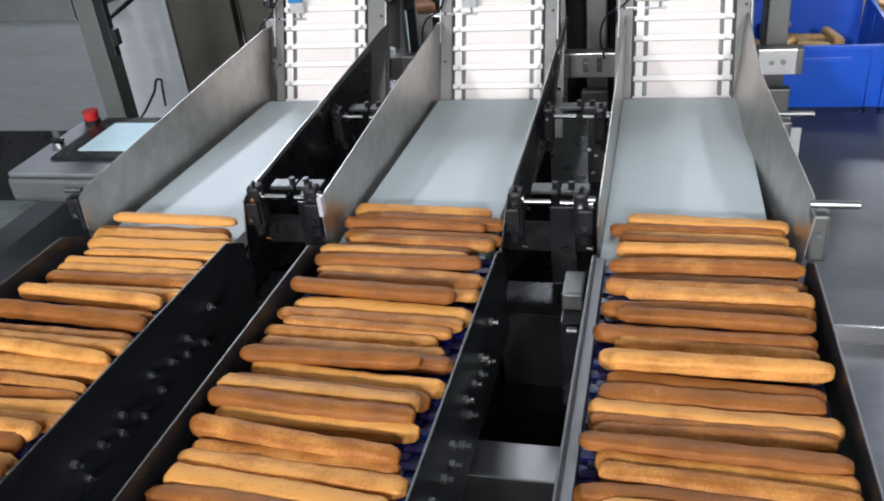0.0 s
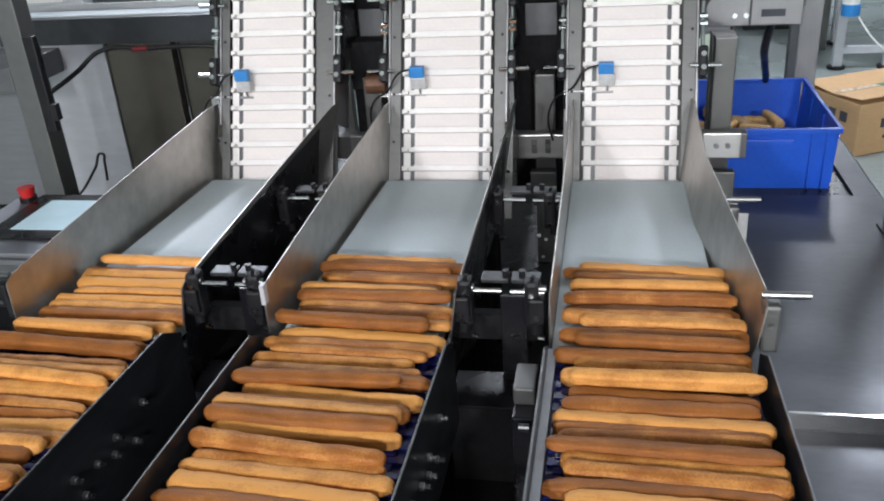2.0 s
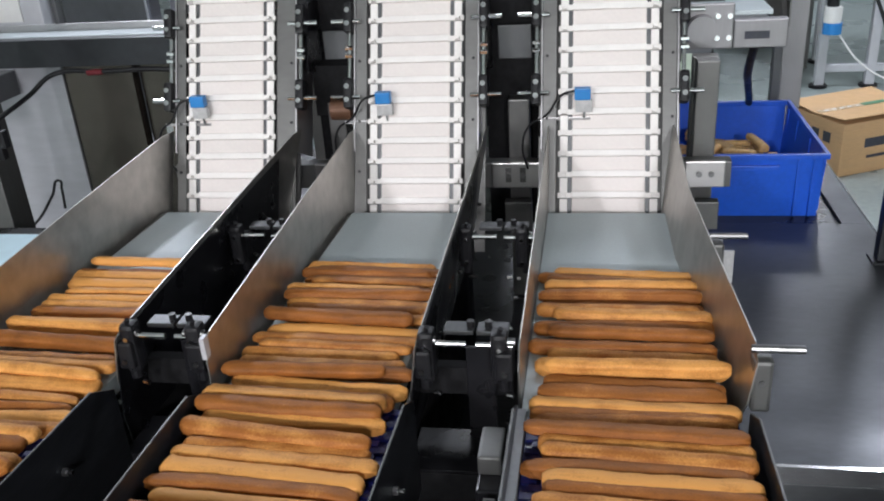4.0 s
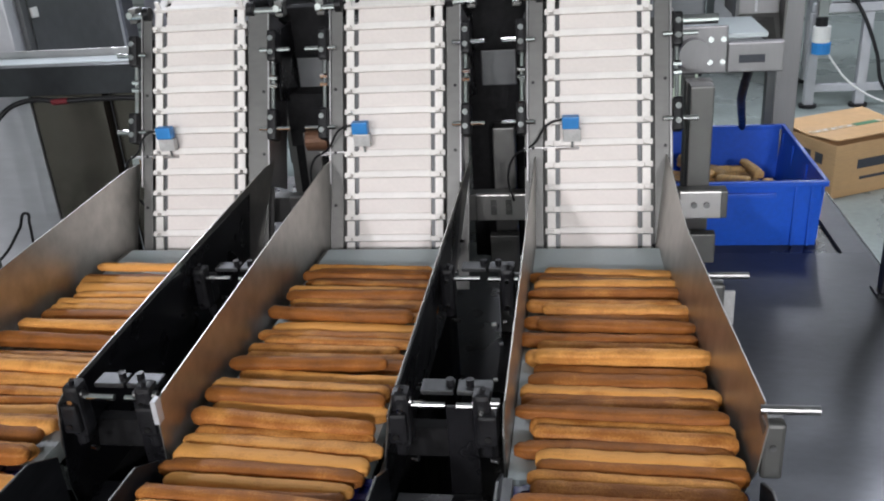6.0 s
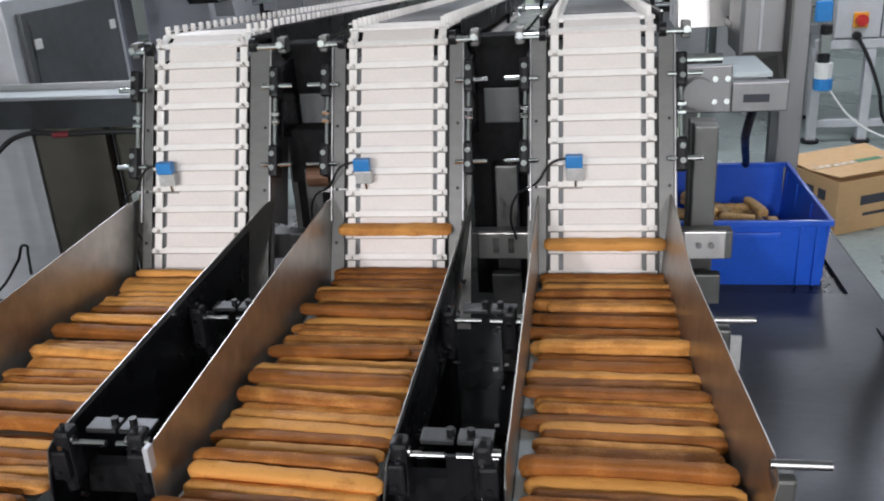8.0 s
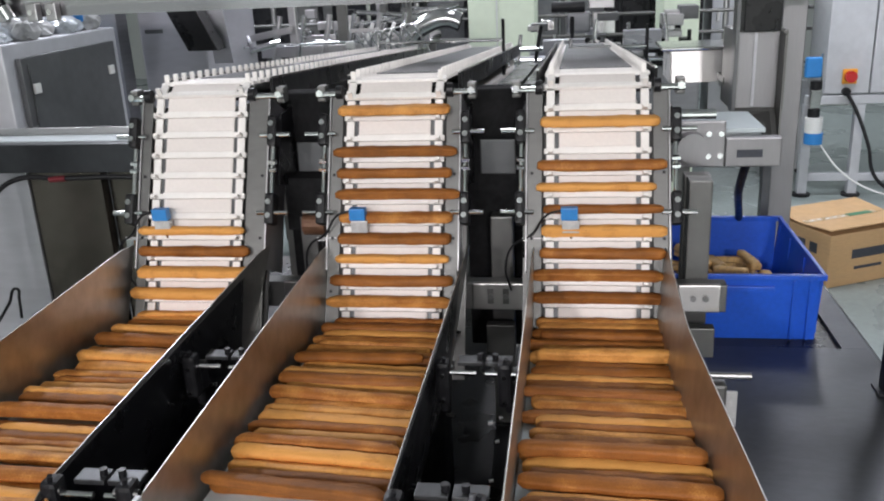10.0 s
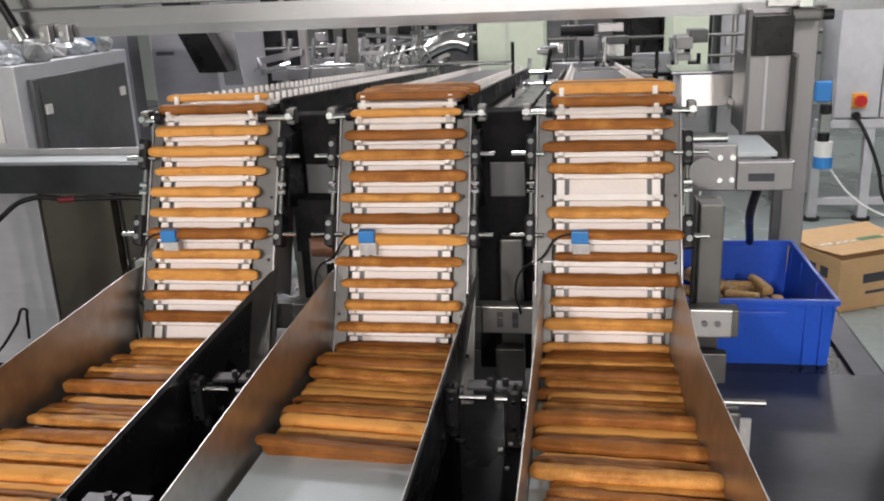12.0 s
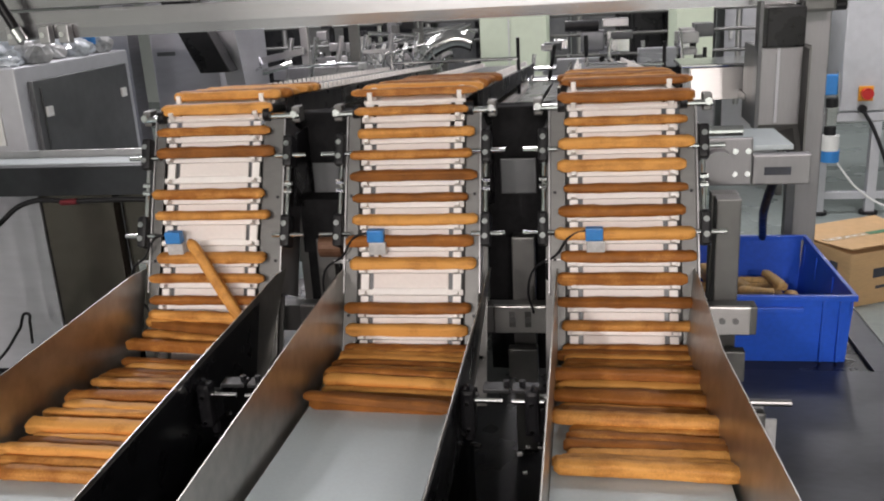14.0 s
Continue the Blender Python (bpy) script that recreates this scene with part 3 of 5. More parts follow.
def sensor(c, lean):
    t = thing("photo_sensor", "small blue and grey photo sensor on a bent bracket above slats", "sensor", "sensors")
    x, y, z = c - 0.142, 0.0, 1.055
    part("holder", boxed(x - 0.002, x + 0.016, y - 0.006, y + 0.004, z - 0.035, z, 0.002), CHROME, t)
    part("arm", boxed(x - 0.002, x + 0.098, y - 0.006, y - 0.004, z - 0.002, z + 0.004, 0.0008), STEEL, t)
    b = part("sensor_body", boxed(x + 0.070, x + 0.101, y - 0.022, y - 0.006, z + 0.018, z + 0.041, 0.002), SENSOR_GREY, t, "grey sensor foot")
    part("sensor_head", boxed(x + 0.068, x + 0.098, y - 0.023, y - 0.005, z + 0.0415, z + 0.064, 0.002), SENSOR_BLUE, b, "bright blue sensor head")
    part("stalk", rodded((x + 0.086, y - 0.006, z + 0.004), (x + 0.086, y - 0.010, z + 0.019), 0.003), CHROME, t)
    tube([(x + 0.070, y - 0.012, z + 0.058), (x + 0.044, y - 0.014, z + 0.050), (x + 0.016, y - 0.01, z + 0.012), (x - 0.02, y + 0.005, z - 0.015), (x - 0.035, y + 0.02, z - 0.06), (x - 0.028, y + 0.05, z - 0.12)],
         0.0022, "cable", RUBBER, t)


for key, c in LANES.items():
    elevator(key, LIFT_X[key])
    sensor(c, 0)


def cross_frame():
    t = thing("cross_frame", "stainless cross bars and posts carrying the elevators", "frame")
    for x0, x1 in ((-0.235, -0.135), (-0.62, -0.52), (0.158, 0.236)):
        p = part("bar_plate", boxed(x0, x1, 0.070, 0.082, 0.885, 0.940, 0.002), STEEL_X, t)
        for k in (0.35, 0.65):
            xx = x0 + (x1 - x0) * k
            part("bolt", rodded((xx, 0.070, 0.914), (xx, 0.064, 0.914), 0.006, 6), DULL_ROD, p)
            if x0 < 0:
                part("slot", boxed(xx - 0.006, xx + 0.006, 0.0685, 0.0697, 0.898, 0.930, 0.0005), GREY_STEEL, p)
    part("long_bar", boxed(-0.95, 0.25, 0.084, 0.12, 0.88, 0.935, 0.002), GREY_STEEL, t)
    for x in (-0.18, -0.57, 0.198):
        part("post", boxed(x - 0.022, x + 0.022, 0.124, 0.165, 0.60, 1.13 if x > 0 else 1.06, 0.003), GREY_STEEL, t)
        part("foot_block", boxed(x - 0.028, x + 0.028, 0.05, 0.075, 0.80, 0.86, 0.002), GREY_STEEL, t)
    part("motor", rodded((-0.580, 0.12, 1.048), (-0.535, 0.12, 1.048), 0.023, 20), material("copper_motor", (0.17, 0.085, 0.05), 0.5, 0.3, 20, 0.2), t, "brown motor can")
    part("motor_mount", boxed(-0.62, -0.52, 0.13, 0.2, 1.03, 1.14, 0.004), MATT_BLACK, t)
    for x in (-0.19, -0.57):
        # added black box that keeps the gap as dark as its shade
        part("dark_gap_mask", boxed(x - 0.066, x + 0.066, 0.20, 0.26, 0.75, 1.30, 0.004), MATT_BLACK, t)
        part("cover_plate", boxed(x - 0.035, x + 0.035, 0.192, 0.198, 1.13, 1.20, 0.002), CAB_DARK, t)


cross_frame()


# ---- table, crate, carton ----
TABLE = 0.68


def table_right():
    t = thing("machine_table", "dark stainless machine table with a recessed opening", "table")
    x0, x1, ox1, oy0, oy1 = 0.17, 0.617, 0.556, 0.362, 0.97
    for b in ((x0, x1, -0.545, oy0), (ox1, x1, oy0, oy1), (x0, x1, oy1, 0.985)):
        part("top_plate", boxed(*b, TABLE - 0.012, TABLE, 0.0008), DARK_STEEL, t)
    part("recess_floor", boxed(x0, ox1, oy0, oy1, TABLE - 0.03, TABLE - 0.010, 0), BLACK, t)
    part("edge_trim", boxed(x1, x1 + 0.003, -0.545, 0.985, TABLE - 0.04, TABLE + 0.001, 0), CHROME, t)
    part("front_plate", boxed(x0, x1 + 0.3, -1.7, -0.551, TABLE - 0.045, TABLE - 0.03, 0.001), DARK_STEEL, t)
    part("front_trim", boxed(x0, x1 + 0.3, -0.551, -0.545, TABLE - 0.03, TABLE + 0.002, 0), CHROME, t)
    part("apron", boxed(x1 - 0.03, x1 - 0.002, -0.53, 0.97, 0.2, TABLE - 0.013, 0), CABINET, t)
    for x, y in ((0.2, -1.6), (0.85, -1.6), (0.2, 0.96), (0.57, 0.96)):
        part("leg", boxed(x - 0.02, x + 0.02, y - 0.012, y + 0.012, 0.001, TABLE - 0.046), GREY_STEEL, t)


def table_post():
    t = thing("guard_post", "dark square steel post standing on the machine table", "post")
    part("post", boxed(0.574, 0.606, 0.145, 0.177, TABLE + 0.0055, 1.32, 0.003), DARK_STEEL, t)
    f = part("foot_plate", boxed(0.564, 0.615, 0.135, 0.187, TABLE + 0.0005, TABLE + 0.005, 0.001), DARK_STEEL, t)
    for x, y in ((0.5685, 0.1400), (0.6105, 0.1820)):
        part("bolt", rodded((x, y, TABLE + 0.005), (x, y, TABLE + 0.008), 0.003, 6), DULL_ROD, f)


def base_cabinet():
    t = thing("support_table", "black support table below the conveyors", "table")
    part("plate", boxed(-1.20, 0.165, -0.62, 1.2, 0.55, 0.60, 0.002), BLACK, t)
    for x, y in ((-1.16, -0.5), (0.1, -0.5), (-1.16, 1.1), (0.1, 1.1)):
        part("leg", boxed(x - 0.03, x + 0.03, y - 0.03, y + 0.03, 0.001, 0.549), GREY_STEEL, t)
    part("left_shelf", boxed(-1.42, -0.93, -1.6, 0.02, 0.72, 0.735, 0.002), DARK_STEEL, t)
    for x, y in ((-1.39, -1.5), (-1.39, -0.7)):
        part("leg", boxed(x - 0.02, x + 0.02, y - 0.02, y + 0.02, 0.001, 0.719), GREY_STEEL, t)


def crate():
    t = thing("storage_crate", "bright blue plastic crate holding a few broken biscuits", "crate")
    x0, x1, y0, y1, z0, z1, w = 0.185, 0.513, 0.43, 0.875, TABLE - 0.0095, 0.832, 0.004
    part("bottom", boxed(x0 + 0.008, x1 - 0.008, y0 + 0.008, y1 - 0.008, z0, z0 + 0.005), CRATE_BLUE, t)
    def wall(a, b, n):
        """A wall from a to b, whose top leans out by n."""
        bm = bmesh.new()
        lo = [Vector((*a, z0)), Vector((*b, z0))]
        out = Vector((*n, 0))
        rows = []
        for z, o in ((z0, 0.0), (z1, 0.010)):
            for th in (0.0, w):
                rows.append([bm.verts.new(Vector((p.x, p.y, z)) + out * (o - th)) for p in lo])
        for i, j in ((0, 2), (2, 3), (3, 1), (1, 0)):
            bm.faces.new((rows[i][0], rows[i][1], rows[j][1], rows[j][0]))
        for e in (0, 1):
            bm.faces.new((rows[0][e], rows[2][e], rows[3][e], rows[1][e]))
        bmesh.ops.recalc_face_normals(bm, faces=bm.faces)
        return part("wall", bm, CRATE_BLUE, t)
    f = wall((x0, y0), (x1, y0), (0, -1))
    wall((x1, y1), (x0, y1), (0, 1))
    r = wall((x1, y0), (x1, y1), (1, 0))
    wall((x0, y1), (x0, y0), (-1, 0))
    g = 0.014
    for b in ((x0 - g, x1 + g, y0 - g, y0 - 0.004), (x0 - g, x1 + g, y1 + 0.004, y1 + g), (x1 + 0.004, x1 + g, y0 - 0.003, y1 + 0.003), (x0 - g, x0 - 0.004, y0 - 0.003, y1 + 0.003)):
        part("rim", boxed(*b, z1 - 0.012, z1 + 0.002, 0.002), CRATE_BLUE, t)
    part("grip", boxed(x0 + 0.09, x0 + 0.23, y0 - 0.016, y0 - 0.006, z1 - 0.040, z1 - 0.026, 0.002), CRATE_BLUE, f)
    for x in (x0 + 0.02, x1 - 0.02, x1 - 0.055):
        part("rib", boxed(x - 0.003, x + 0.003, y0 - 0.012, y0 - 0.001, z0 + 0.004, z1 - 0.013, 0.001), CRATE_BLUE, f)
    for y in (y0 + 0.03, y0 + 0.15, y0 + 0.30, y1 - 0.03):
        part("rib", boxed(x1 + 0.001, x1 + 0.011, y - 0.003, y + 0.003, z0 + 0.004, z1 - 0.013, 0.001), CRATE_BLUE, r)
    pieces = []
    for k in range(4):
        me = STICKS[k * 3].copy()
        me.materials.clear()
        me.materials.append(LIT_CRUMB)
        pieces.append(me)
    rng = random.Random(5)
    for i in range(40):
        b = new("broken_biscuit", pieces[i % 4])
        tagged(b, "broken golden biscuit stick lying in the crate", "biscuit", "broken biscuits")
        m = pose(x0 + 0.05 + rng.random() * 0.22, y0 + 0.10 + rng.random() * 0.30, z0 + 0.014 + (i // 7) * 0.016, rng.uniform(-8, 8), rng.uniform(-6, 6), rng.uniform(0, 180))
        b.matrix_basis = m @ Matrix.Diagonal((rng.uniform(0.3, 0.5), 1, 1, 1))


def carton():
    t = thing("cardboard_box", "brown cardboard box with worn flaps standing on the floor", "box", at=pose(1.264, 2.771, 0, 0, 0, 26.6))
    w, d, hgt = 0.50, 0.40, 0.258
    part("box_body", boxed(-w / 2, w / 2, -d / 2, d / 2, 0.001, hgt, 0.004), CARD, t)
    for s in (-1, 1):
        bm = boxed(-w / 2, w / 2, 0.002 if s > 0 else -d / 2, d / 2 if s > 0 else -0.002, 0, 0.004, 0, m=pose(0, 0, hgt + 0.006, s * 5, 0, 0))
        part("flap", bm, CARD, t)
    part("tape", boxed(-w / 2 + 0.02, w / 2 - 0.06, -0.02, 0.02, hgt + 0.012, hgt + 0.0135, 0), TAPE, t)
    for k in range(5):
        part("torn_tape", boxed(-0.20 + k * 0.045, -0.178 + k * 0.045, -0.010 + 0.004 * (k % 2), 0.002 + 0.004 * (k % 2), hgt + 0.0137, hgt + 0.0145, 0), WHITE_PAINT, t)
    part("green_label", boxed(0.02, 0.16, -0.018, 0.018, hgt + 0.0137, hgt + 0.015, 0), TAPE_GREEN, t, "green label strip")
    for x0, x1, z0, z1 in ((-0.12, 0.14, 0.13, 0.175), (-0.10, 0.06, 0.075, 0.09)):
        part("print_bar", boxed(x0, x1, -d / 2 - 0.002, -d / 2 - 0.0005, z0, z1, 0), CARD_INK, t, "dark printed bar")
    for k in range(3):
        part("print_mark", boxed(-w / 2 - 0.002, -w / 2 - 0.0005, -0.12 + k * 0.08, -0.07 + k * 0.08, 0.15, 0.20, 0), CARD_INK, t)


# ---- biscuit sticks ----
def stick_mesh(seed, length, width, height):
    rng = random.Random(seed)
    bm = bmesh.new()
    k = 16
    half = [0.0, 0.09, 0.18, 0.27, 0.36, 0.45, 0.54, 0.63, 0.71, 0.79, 0.86, 0.91, 0.945, 0.97, 0.988, 1.0]
    stations = [-a for a in reversed(half[1:])] + half
    rings = []
    bend, ph, fold = rng.uniform(-0.0035, 0.0035), rng.uniform(0, 6), rng.choice((0.0, 0.22, 0.38))
    taper, tip = rng.uniform(-0.11, 0.11), rng.uniform(0.07, 0.20)
    ridge, turn = rng.uniform(0.5, 0.72), rng.uniform(-0.35, 0.35)
    for a in stations:
        x = a * length / 2
        cap = max(0.0, (abs(a) - 1 + tip) / tip)
        end = max(math.sqrt(max(0.0, 1 - cap * cap)), 0.28)
        w = width / 2 * (0.28 + 0.72 * end) * (1 + 0.035 * math.sin(ph + a * 4) + taper * a)
        hh = height * (0.35 + 0.65 * end) * (1 + 0.04 * math.sin(ph * 2 + a * 7))
        ring = []
        for j in range(k):
            q = 2 * math.pi * j / k
            cy, cz = math.cos(q), math.sin(q)
            dent = 1 - fold * math.exp(-((q - math.pi * 1.02) / 0.20) ** 2)
            lip = 1.07 if -0.75 < cz < -0.2 else 0.97
            rough = 1 + 0.09 * noise.noise(Vector((x * 38 + seed * 7, cy * 1.3, cz * 1.3))) + 0.05 * noise.noise(Vector((x * 95 + seed * 3, cy * 2, cz * 2))) + (0.05 + 0.14 * (abs(a) > 0.9)) * noise.noise(Vector((x * 230 + seed, cy * 3, cz * 3)))
            by = math.copysign(abs(cy) ** ridge, cy)
            bz = math.copysign(abs(cz) ** (ridge + 0.12), cz)
            yy = (by + turn * bz * 0.35) * w * dent * lip * rough
            z = (bz * 0.56 if cz > 0 else bz * 0.44) * hh * rough + 0.10 * turn * yy
            ring.append(bm.verts.new((x, yy + bend * (1 - a * a), z)))
        rings.append(ring)
    for p, q in zip(rings, rings[1:]):
        for j in range(k):
            bm.faces.new((p[j], q[j], q[(j + 1) % k], p[(j + 1) % k]))
    bm.faces.new(list(reversed(rings[0])))
    bm.faces.new(rings[-1])
    bmesh.ops.recalc_face_normals(bm, faces=bm.faces)
    return mesh_of("biscuit_stick", bm, BISCUIT, smooth=True)


STICKS = [stick_mesh(40 + i, 0.212 + 0.026 * ((i * 37) % 7) / 6, 0.0205 + 0.0029 * (i % 4), 0.0152 + 0.0013 * ((i * 3) % 5)) for i in range(14)]
SLOTS = {"r": 7.65, "m": 7.47, "l": 8.91}
ENDS = {"r": 19.05, "m": 17.25, "l": 19.8}
SKIP = {"r": (1, 10), "m": (1, 23), "l": (12,)}
RATE = CHAIN_V / PITCH
MOVERS = []


# turn, rise and push of the sticks that jam at the foot of one elevator
HEAP = {22: (-4, 0.050, 0.034), 23: (-11, 0.034, 0.034), 24: (-9, 0.022, 0.030), 25: (-5, 0.011, 0.016), 26: (-3, 0.006, 0.006)}


def biscuits():
    rng = random.Random(11)
    for key, c in LANES.items():
        k = 0
        while True:
            T = SLOTS[key] + k / RATE
            if T > ENDS[key]:
                break
            k += 1
            if k - 1 in SKIP[key]:
                continue
            ob = new("biscuit_stick", STICKS[rng.randrange(14)])
            tagged(ob, "golden-brown baked biscuit stick riding on the conveyor", "biscuit", "biscuit sticks")
            top = rng.random() < 0.34
            drift = {"r": 0.016, "m": -0.004, "l": -0.002}[key]
            wait = min(0.056, 0.068 * max(0.0, 1 - (k - 1) / 12)) if key == "l" else 0.0
            wait += sum(BELT_V / RATE * max(0.0, 1 - (k - 2 - g) / 7) for g in SKIP[key] if k - 1 > g)
            half = max(v.co.x for v in ob.data.vertices)
            room = max(0.002, 0.124 - half)
            side = max(-room, min(room, drift + rng.uniform(-0.017, 0.017)))
            MOVERS.append((ob, key, c + 0.004, T, dict(lane=LIFT_X[key] - c, lag=0.058 * max(0.0, 1 - (k - 1) / 9) if key != "l" else 0.0, dx=side - drift, drift=drift, lift=rng.uniform(0.010, 0.016) if top else rng.uniform(-0.001, 0.005), yaw=rng.gauss(-1.2, 1.3) * (1.6 if top else 1) - (2.0 if key == "m" and T > 15.6 else 0.0),
                                               roll=rng.uniform(-14, 26), dy=rng.uniform(-0.006, 0.006), wait=wait, ex=rng.uniform(-0.008, 0.008), fall=(key == "l" and k == 16), heap=HEAP.get(k, (0, 0, 0)) if key == "l" else (0, 0, 0))))


biscuits()
crate()
carton()
table_right()
base_cabinet()
table_post()


# ---- machines around ----
POST_STEEL = material("satin_post_steel", (0.27, 0.265, 0.275), 0.42, 0.85, 5, 0.06, 0.004, (8, 8, 1), fine=5)


def gantry():
    t = thing("gantry_frame", "square stainless posts carrying a long cross beam", "frame")
    part("beam", sheet([(0.90, 1.514), (0.90, 1.464), (0.9025, 1.436), (0.96, 1.436), (0.96, 1.514)], -3.0, 1.15), BEAM, t)
    part("upper_beam", boxed(-3.0, 1.15, 0.915, 0.985, 1.520, 1.61, 0.003), BEAM, t)
    p = part("post", boxed(0.512, 0.576, 0.990, 1.047, 0.001, 1.80, 0.003), POST_STEEL, t)
    bl = part("bolt_plate", boxed(0.42, 0.50, 0.886, 0.899, 1.45, 1.51, 0.003), STEEL, p)
    part("bolt", rodded((0.45, 0.886, 1.48), (0.45, 0.870, 1.48), 0.015, 12), CHROME, bl)
    cl = part("clamp", boxed(0.475, 0.55, 0.85, 0.885, 1.415, 1.445, 0.008), GREY_STEEL, p)
    part("clamp_knob", rodded((0.55, 0.867, 1.43), (0.575, 0.867, 1.43), 0.014), RUBBER, cl)
    part("clamp_head", boxed(0.49, 0.525, 0.85, 0.885, 1.446, 1.50, 0.005), CHROME, p)
    part("post", boxed(-1.43, -1.375, 0.06, 0.115, 0.001, 1.56, 0.003), GREY_STEEL, t)
    part("post", boxed(-2.9, -2.84, 0.97, 1.03, 0.001, 1.435, 0.003), GREY_STEEL, t)
    strip = part("latch_strip", boxed(-1.374, -1.345, 0.055, 0.075, 0.96, 1.19, 0.004), BLACK, t)
    part("latch", boxed(-1.344, -1.33, 0.05, 0.07, 0.99, 1.03, 0.002), RUBBER, strip)
    tube([(-1.72, 0.87, 1.66), (-1.70, 0.86, 1.57), (-1.67, 0.86, 1.50), (-1.655, 0.865, 1.46)], 0.014, "air_hose", RUBBER, t)
    part("hose_end", rodded((-1.66, 0.862, 1.47), (-1.645, 0.866, 1.435), 0.017), CHROME, t)
    for x in (-1.68, -1.58, -1.52):
        k = part("hose_clip", boxed(x - 0.016, x + 0.016, 0.872, 0.899, 1.425, 1.475, 0.003), STEEL, t)
        part("bolt", rodded((x, 0.872, 1.45), (x, 0.862, 1.45), 0.008, 6), CHROME, k)


def left_ledge():
    t = thing("side_ledge", "stainless ledge with a pale top and a cable below", "ledge")
    part("ledge_body", boxed(-1.62, -0.955, 0.30, 0.335, 1.115, 1.182, 0.002), DARK_STEEL, t)
    part("ledge_top", boxed(-1.62, -0.96, 0.336, 0.41, 1.174, 1.184, 0.002), PALE_BELT, t, "pale flat ledge top")
    part("back_lip", boxed(-1.62, -0.96, 0.411, 0.417, 1.174, 1.200, 0.001), STEEL, t)
    tube([(-1.40, 0.12, 1.03), (-1.38, 0.25, 1.06), (-1.33, 0.285, 1.10), (-1.2, 0.288, 1.105), (-1.0, 0.30, 1.10), (-0.93, 0.31, 1.08)], 0.006, "cable", RUBBER, t)
    part("red_joint", rodded((-1.235, 0.287, 1.103), (-1.195, 0.287, 1.105), 0.0072), WIRE_RED, t)
    for x in (-1.58,):
        part("leg", boxed(x - 0.02, x + 0.02, 0.34, 0.38, 0.001, 1.114), GREY_STEEL, t)
    part("end_leg", boxed(-1.02, -0.99, 0.345, 0.375, 0.001, 1.114), GREY_STEEL, t)


def left_machine():
    t = thing("packing_machine", "large stainless machine body with a dark glossy panel", "machine")
    part("front_panel", boxed(-2.9, -1.546, 0.66, 0.70, 0.505, 1.10, 0.004), CABINET, t)
    part("bright_panel", boxed(-1.86, -1.545, 0.652, 0.659, 0.51, 1.095, 0.002), PALE_PANEL, t)
    part("undercut", boxed(-2.85, -1.62, 0.85, 0.88, 0.12, 0.504, 0.002), BLACK, t)
    part("hood", boxed(-2.9, -1.69, 0.40, 0.650, 0.962, 1.035, 0.004), CAB_DARK, t)
    part("belly", boxed(-1.543, -1.33, 0.660, 0.70, 0.30, 1.10, 0.002), DARK_MIRROR, t, "dark glossy belly panel")
    part("end_panel", boxed(-1.325, -0.96, 0.69, 0.73, 0.30, 1.10, 0.006), DARK_MIRROR, t)
    part("top_cover", boxed(-2.9, -0.96, 0.79, 1.1, 1.00, 1.05, 0.004), CABINET, t)
    for x, y, z in ((-2.2, 0.78, 0.504), (-1.75, 0.78, 0.504), (-1.4, 0.76, 0.299), (-1.05, 0.78, 0.299)):
        f = part("castor", rodded((x - 0.025, y, 0.052), (x + 0.025, y, 0.052), 0.05), RUBBER, t)
        part("stem", rodded((x, y, 0.103), (x, y, z), 0.02), GREY_STEEL, f)
    tube([(-1.70, 0.48, 0.58), (-1.64, 0.49, 0.617), (-1.57, 0.5, 0.70), (-1.535, 0.5, 0.745), (-1.535, 0.5, 0.72), (-1.54, 0.5, 0.66)], 0.004, "cable", RUBBER, t)


def panel_box():
    t = thing("control_panel", "grey operator panel with a touch screen and red stop button", "control panel", at=pose(-1.20, -0.25, 0.86))
    part("housing", boxed(-0.175, 0.20, -0.15, 0.15, -0.066, -0.012, 0.010), CAB_DARK, t)
    part("face", boxed(-0.17, 0.195, -0.145, 0.145, -0.011, 0.0, 0.003), CABINET, t)
    bz = part("bezel", boxed(-0.105, 0.15, -0.085, 0.14, 0.001, 0.008, 0.003), BLACK, t)
    part("screen", boxed(-0.058, 0.12, -0.050, 0.102, 0.0082, 0.0095, 0), SCREEN, bz, "pale lit touch screen")
    b = part("button_base", rodded((-0.128, 0.118, 0.0005), (-0.128, 0.118, 0.012), 0.019, 20), BLACK, t)
    part("stop_button", rodded((-0.128, 0.118, 0.0125), (-0.128, 0.118, 0.034), 0.015, 20, 0.019), RED, b, "red mushroom stop button")
    k = part("key_switch", rodded((-0.133, -0.01, 0.0005), (-0.133, -0.01, 0.012), 0.014, 16), CHROME, t)
    part("key_lever", boxed(-0.148, -0.118, -0.014, -0.006, 0.0125, 0.020, 0.002), BLACK, k)
    part("arm", boxed(-0.05, 0.05, 0.02, 0.12, -0.118, -0.067, 0.004), GREY_STEEL, t)
    part("base", boxed(-0.08, 0.08, -0.01, 0.14, -0.1245, -0.119, 0.002), GREY_STEEL, t)


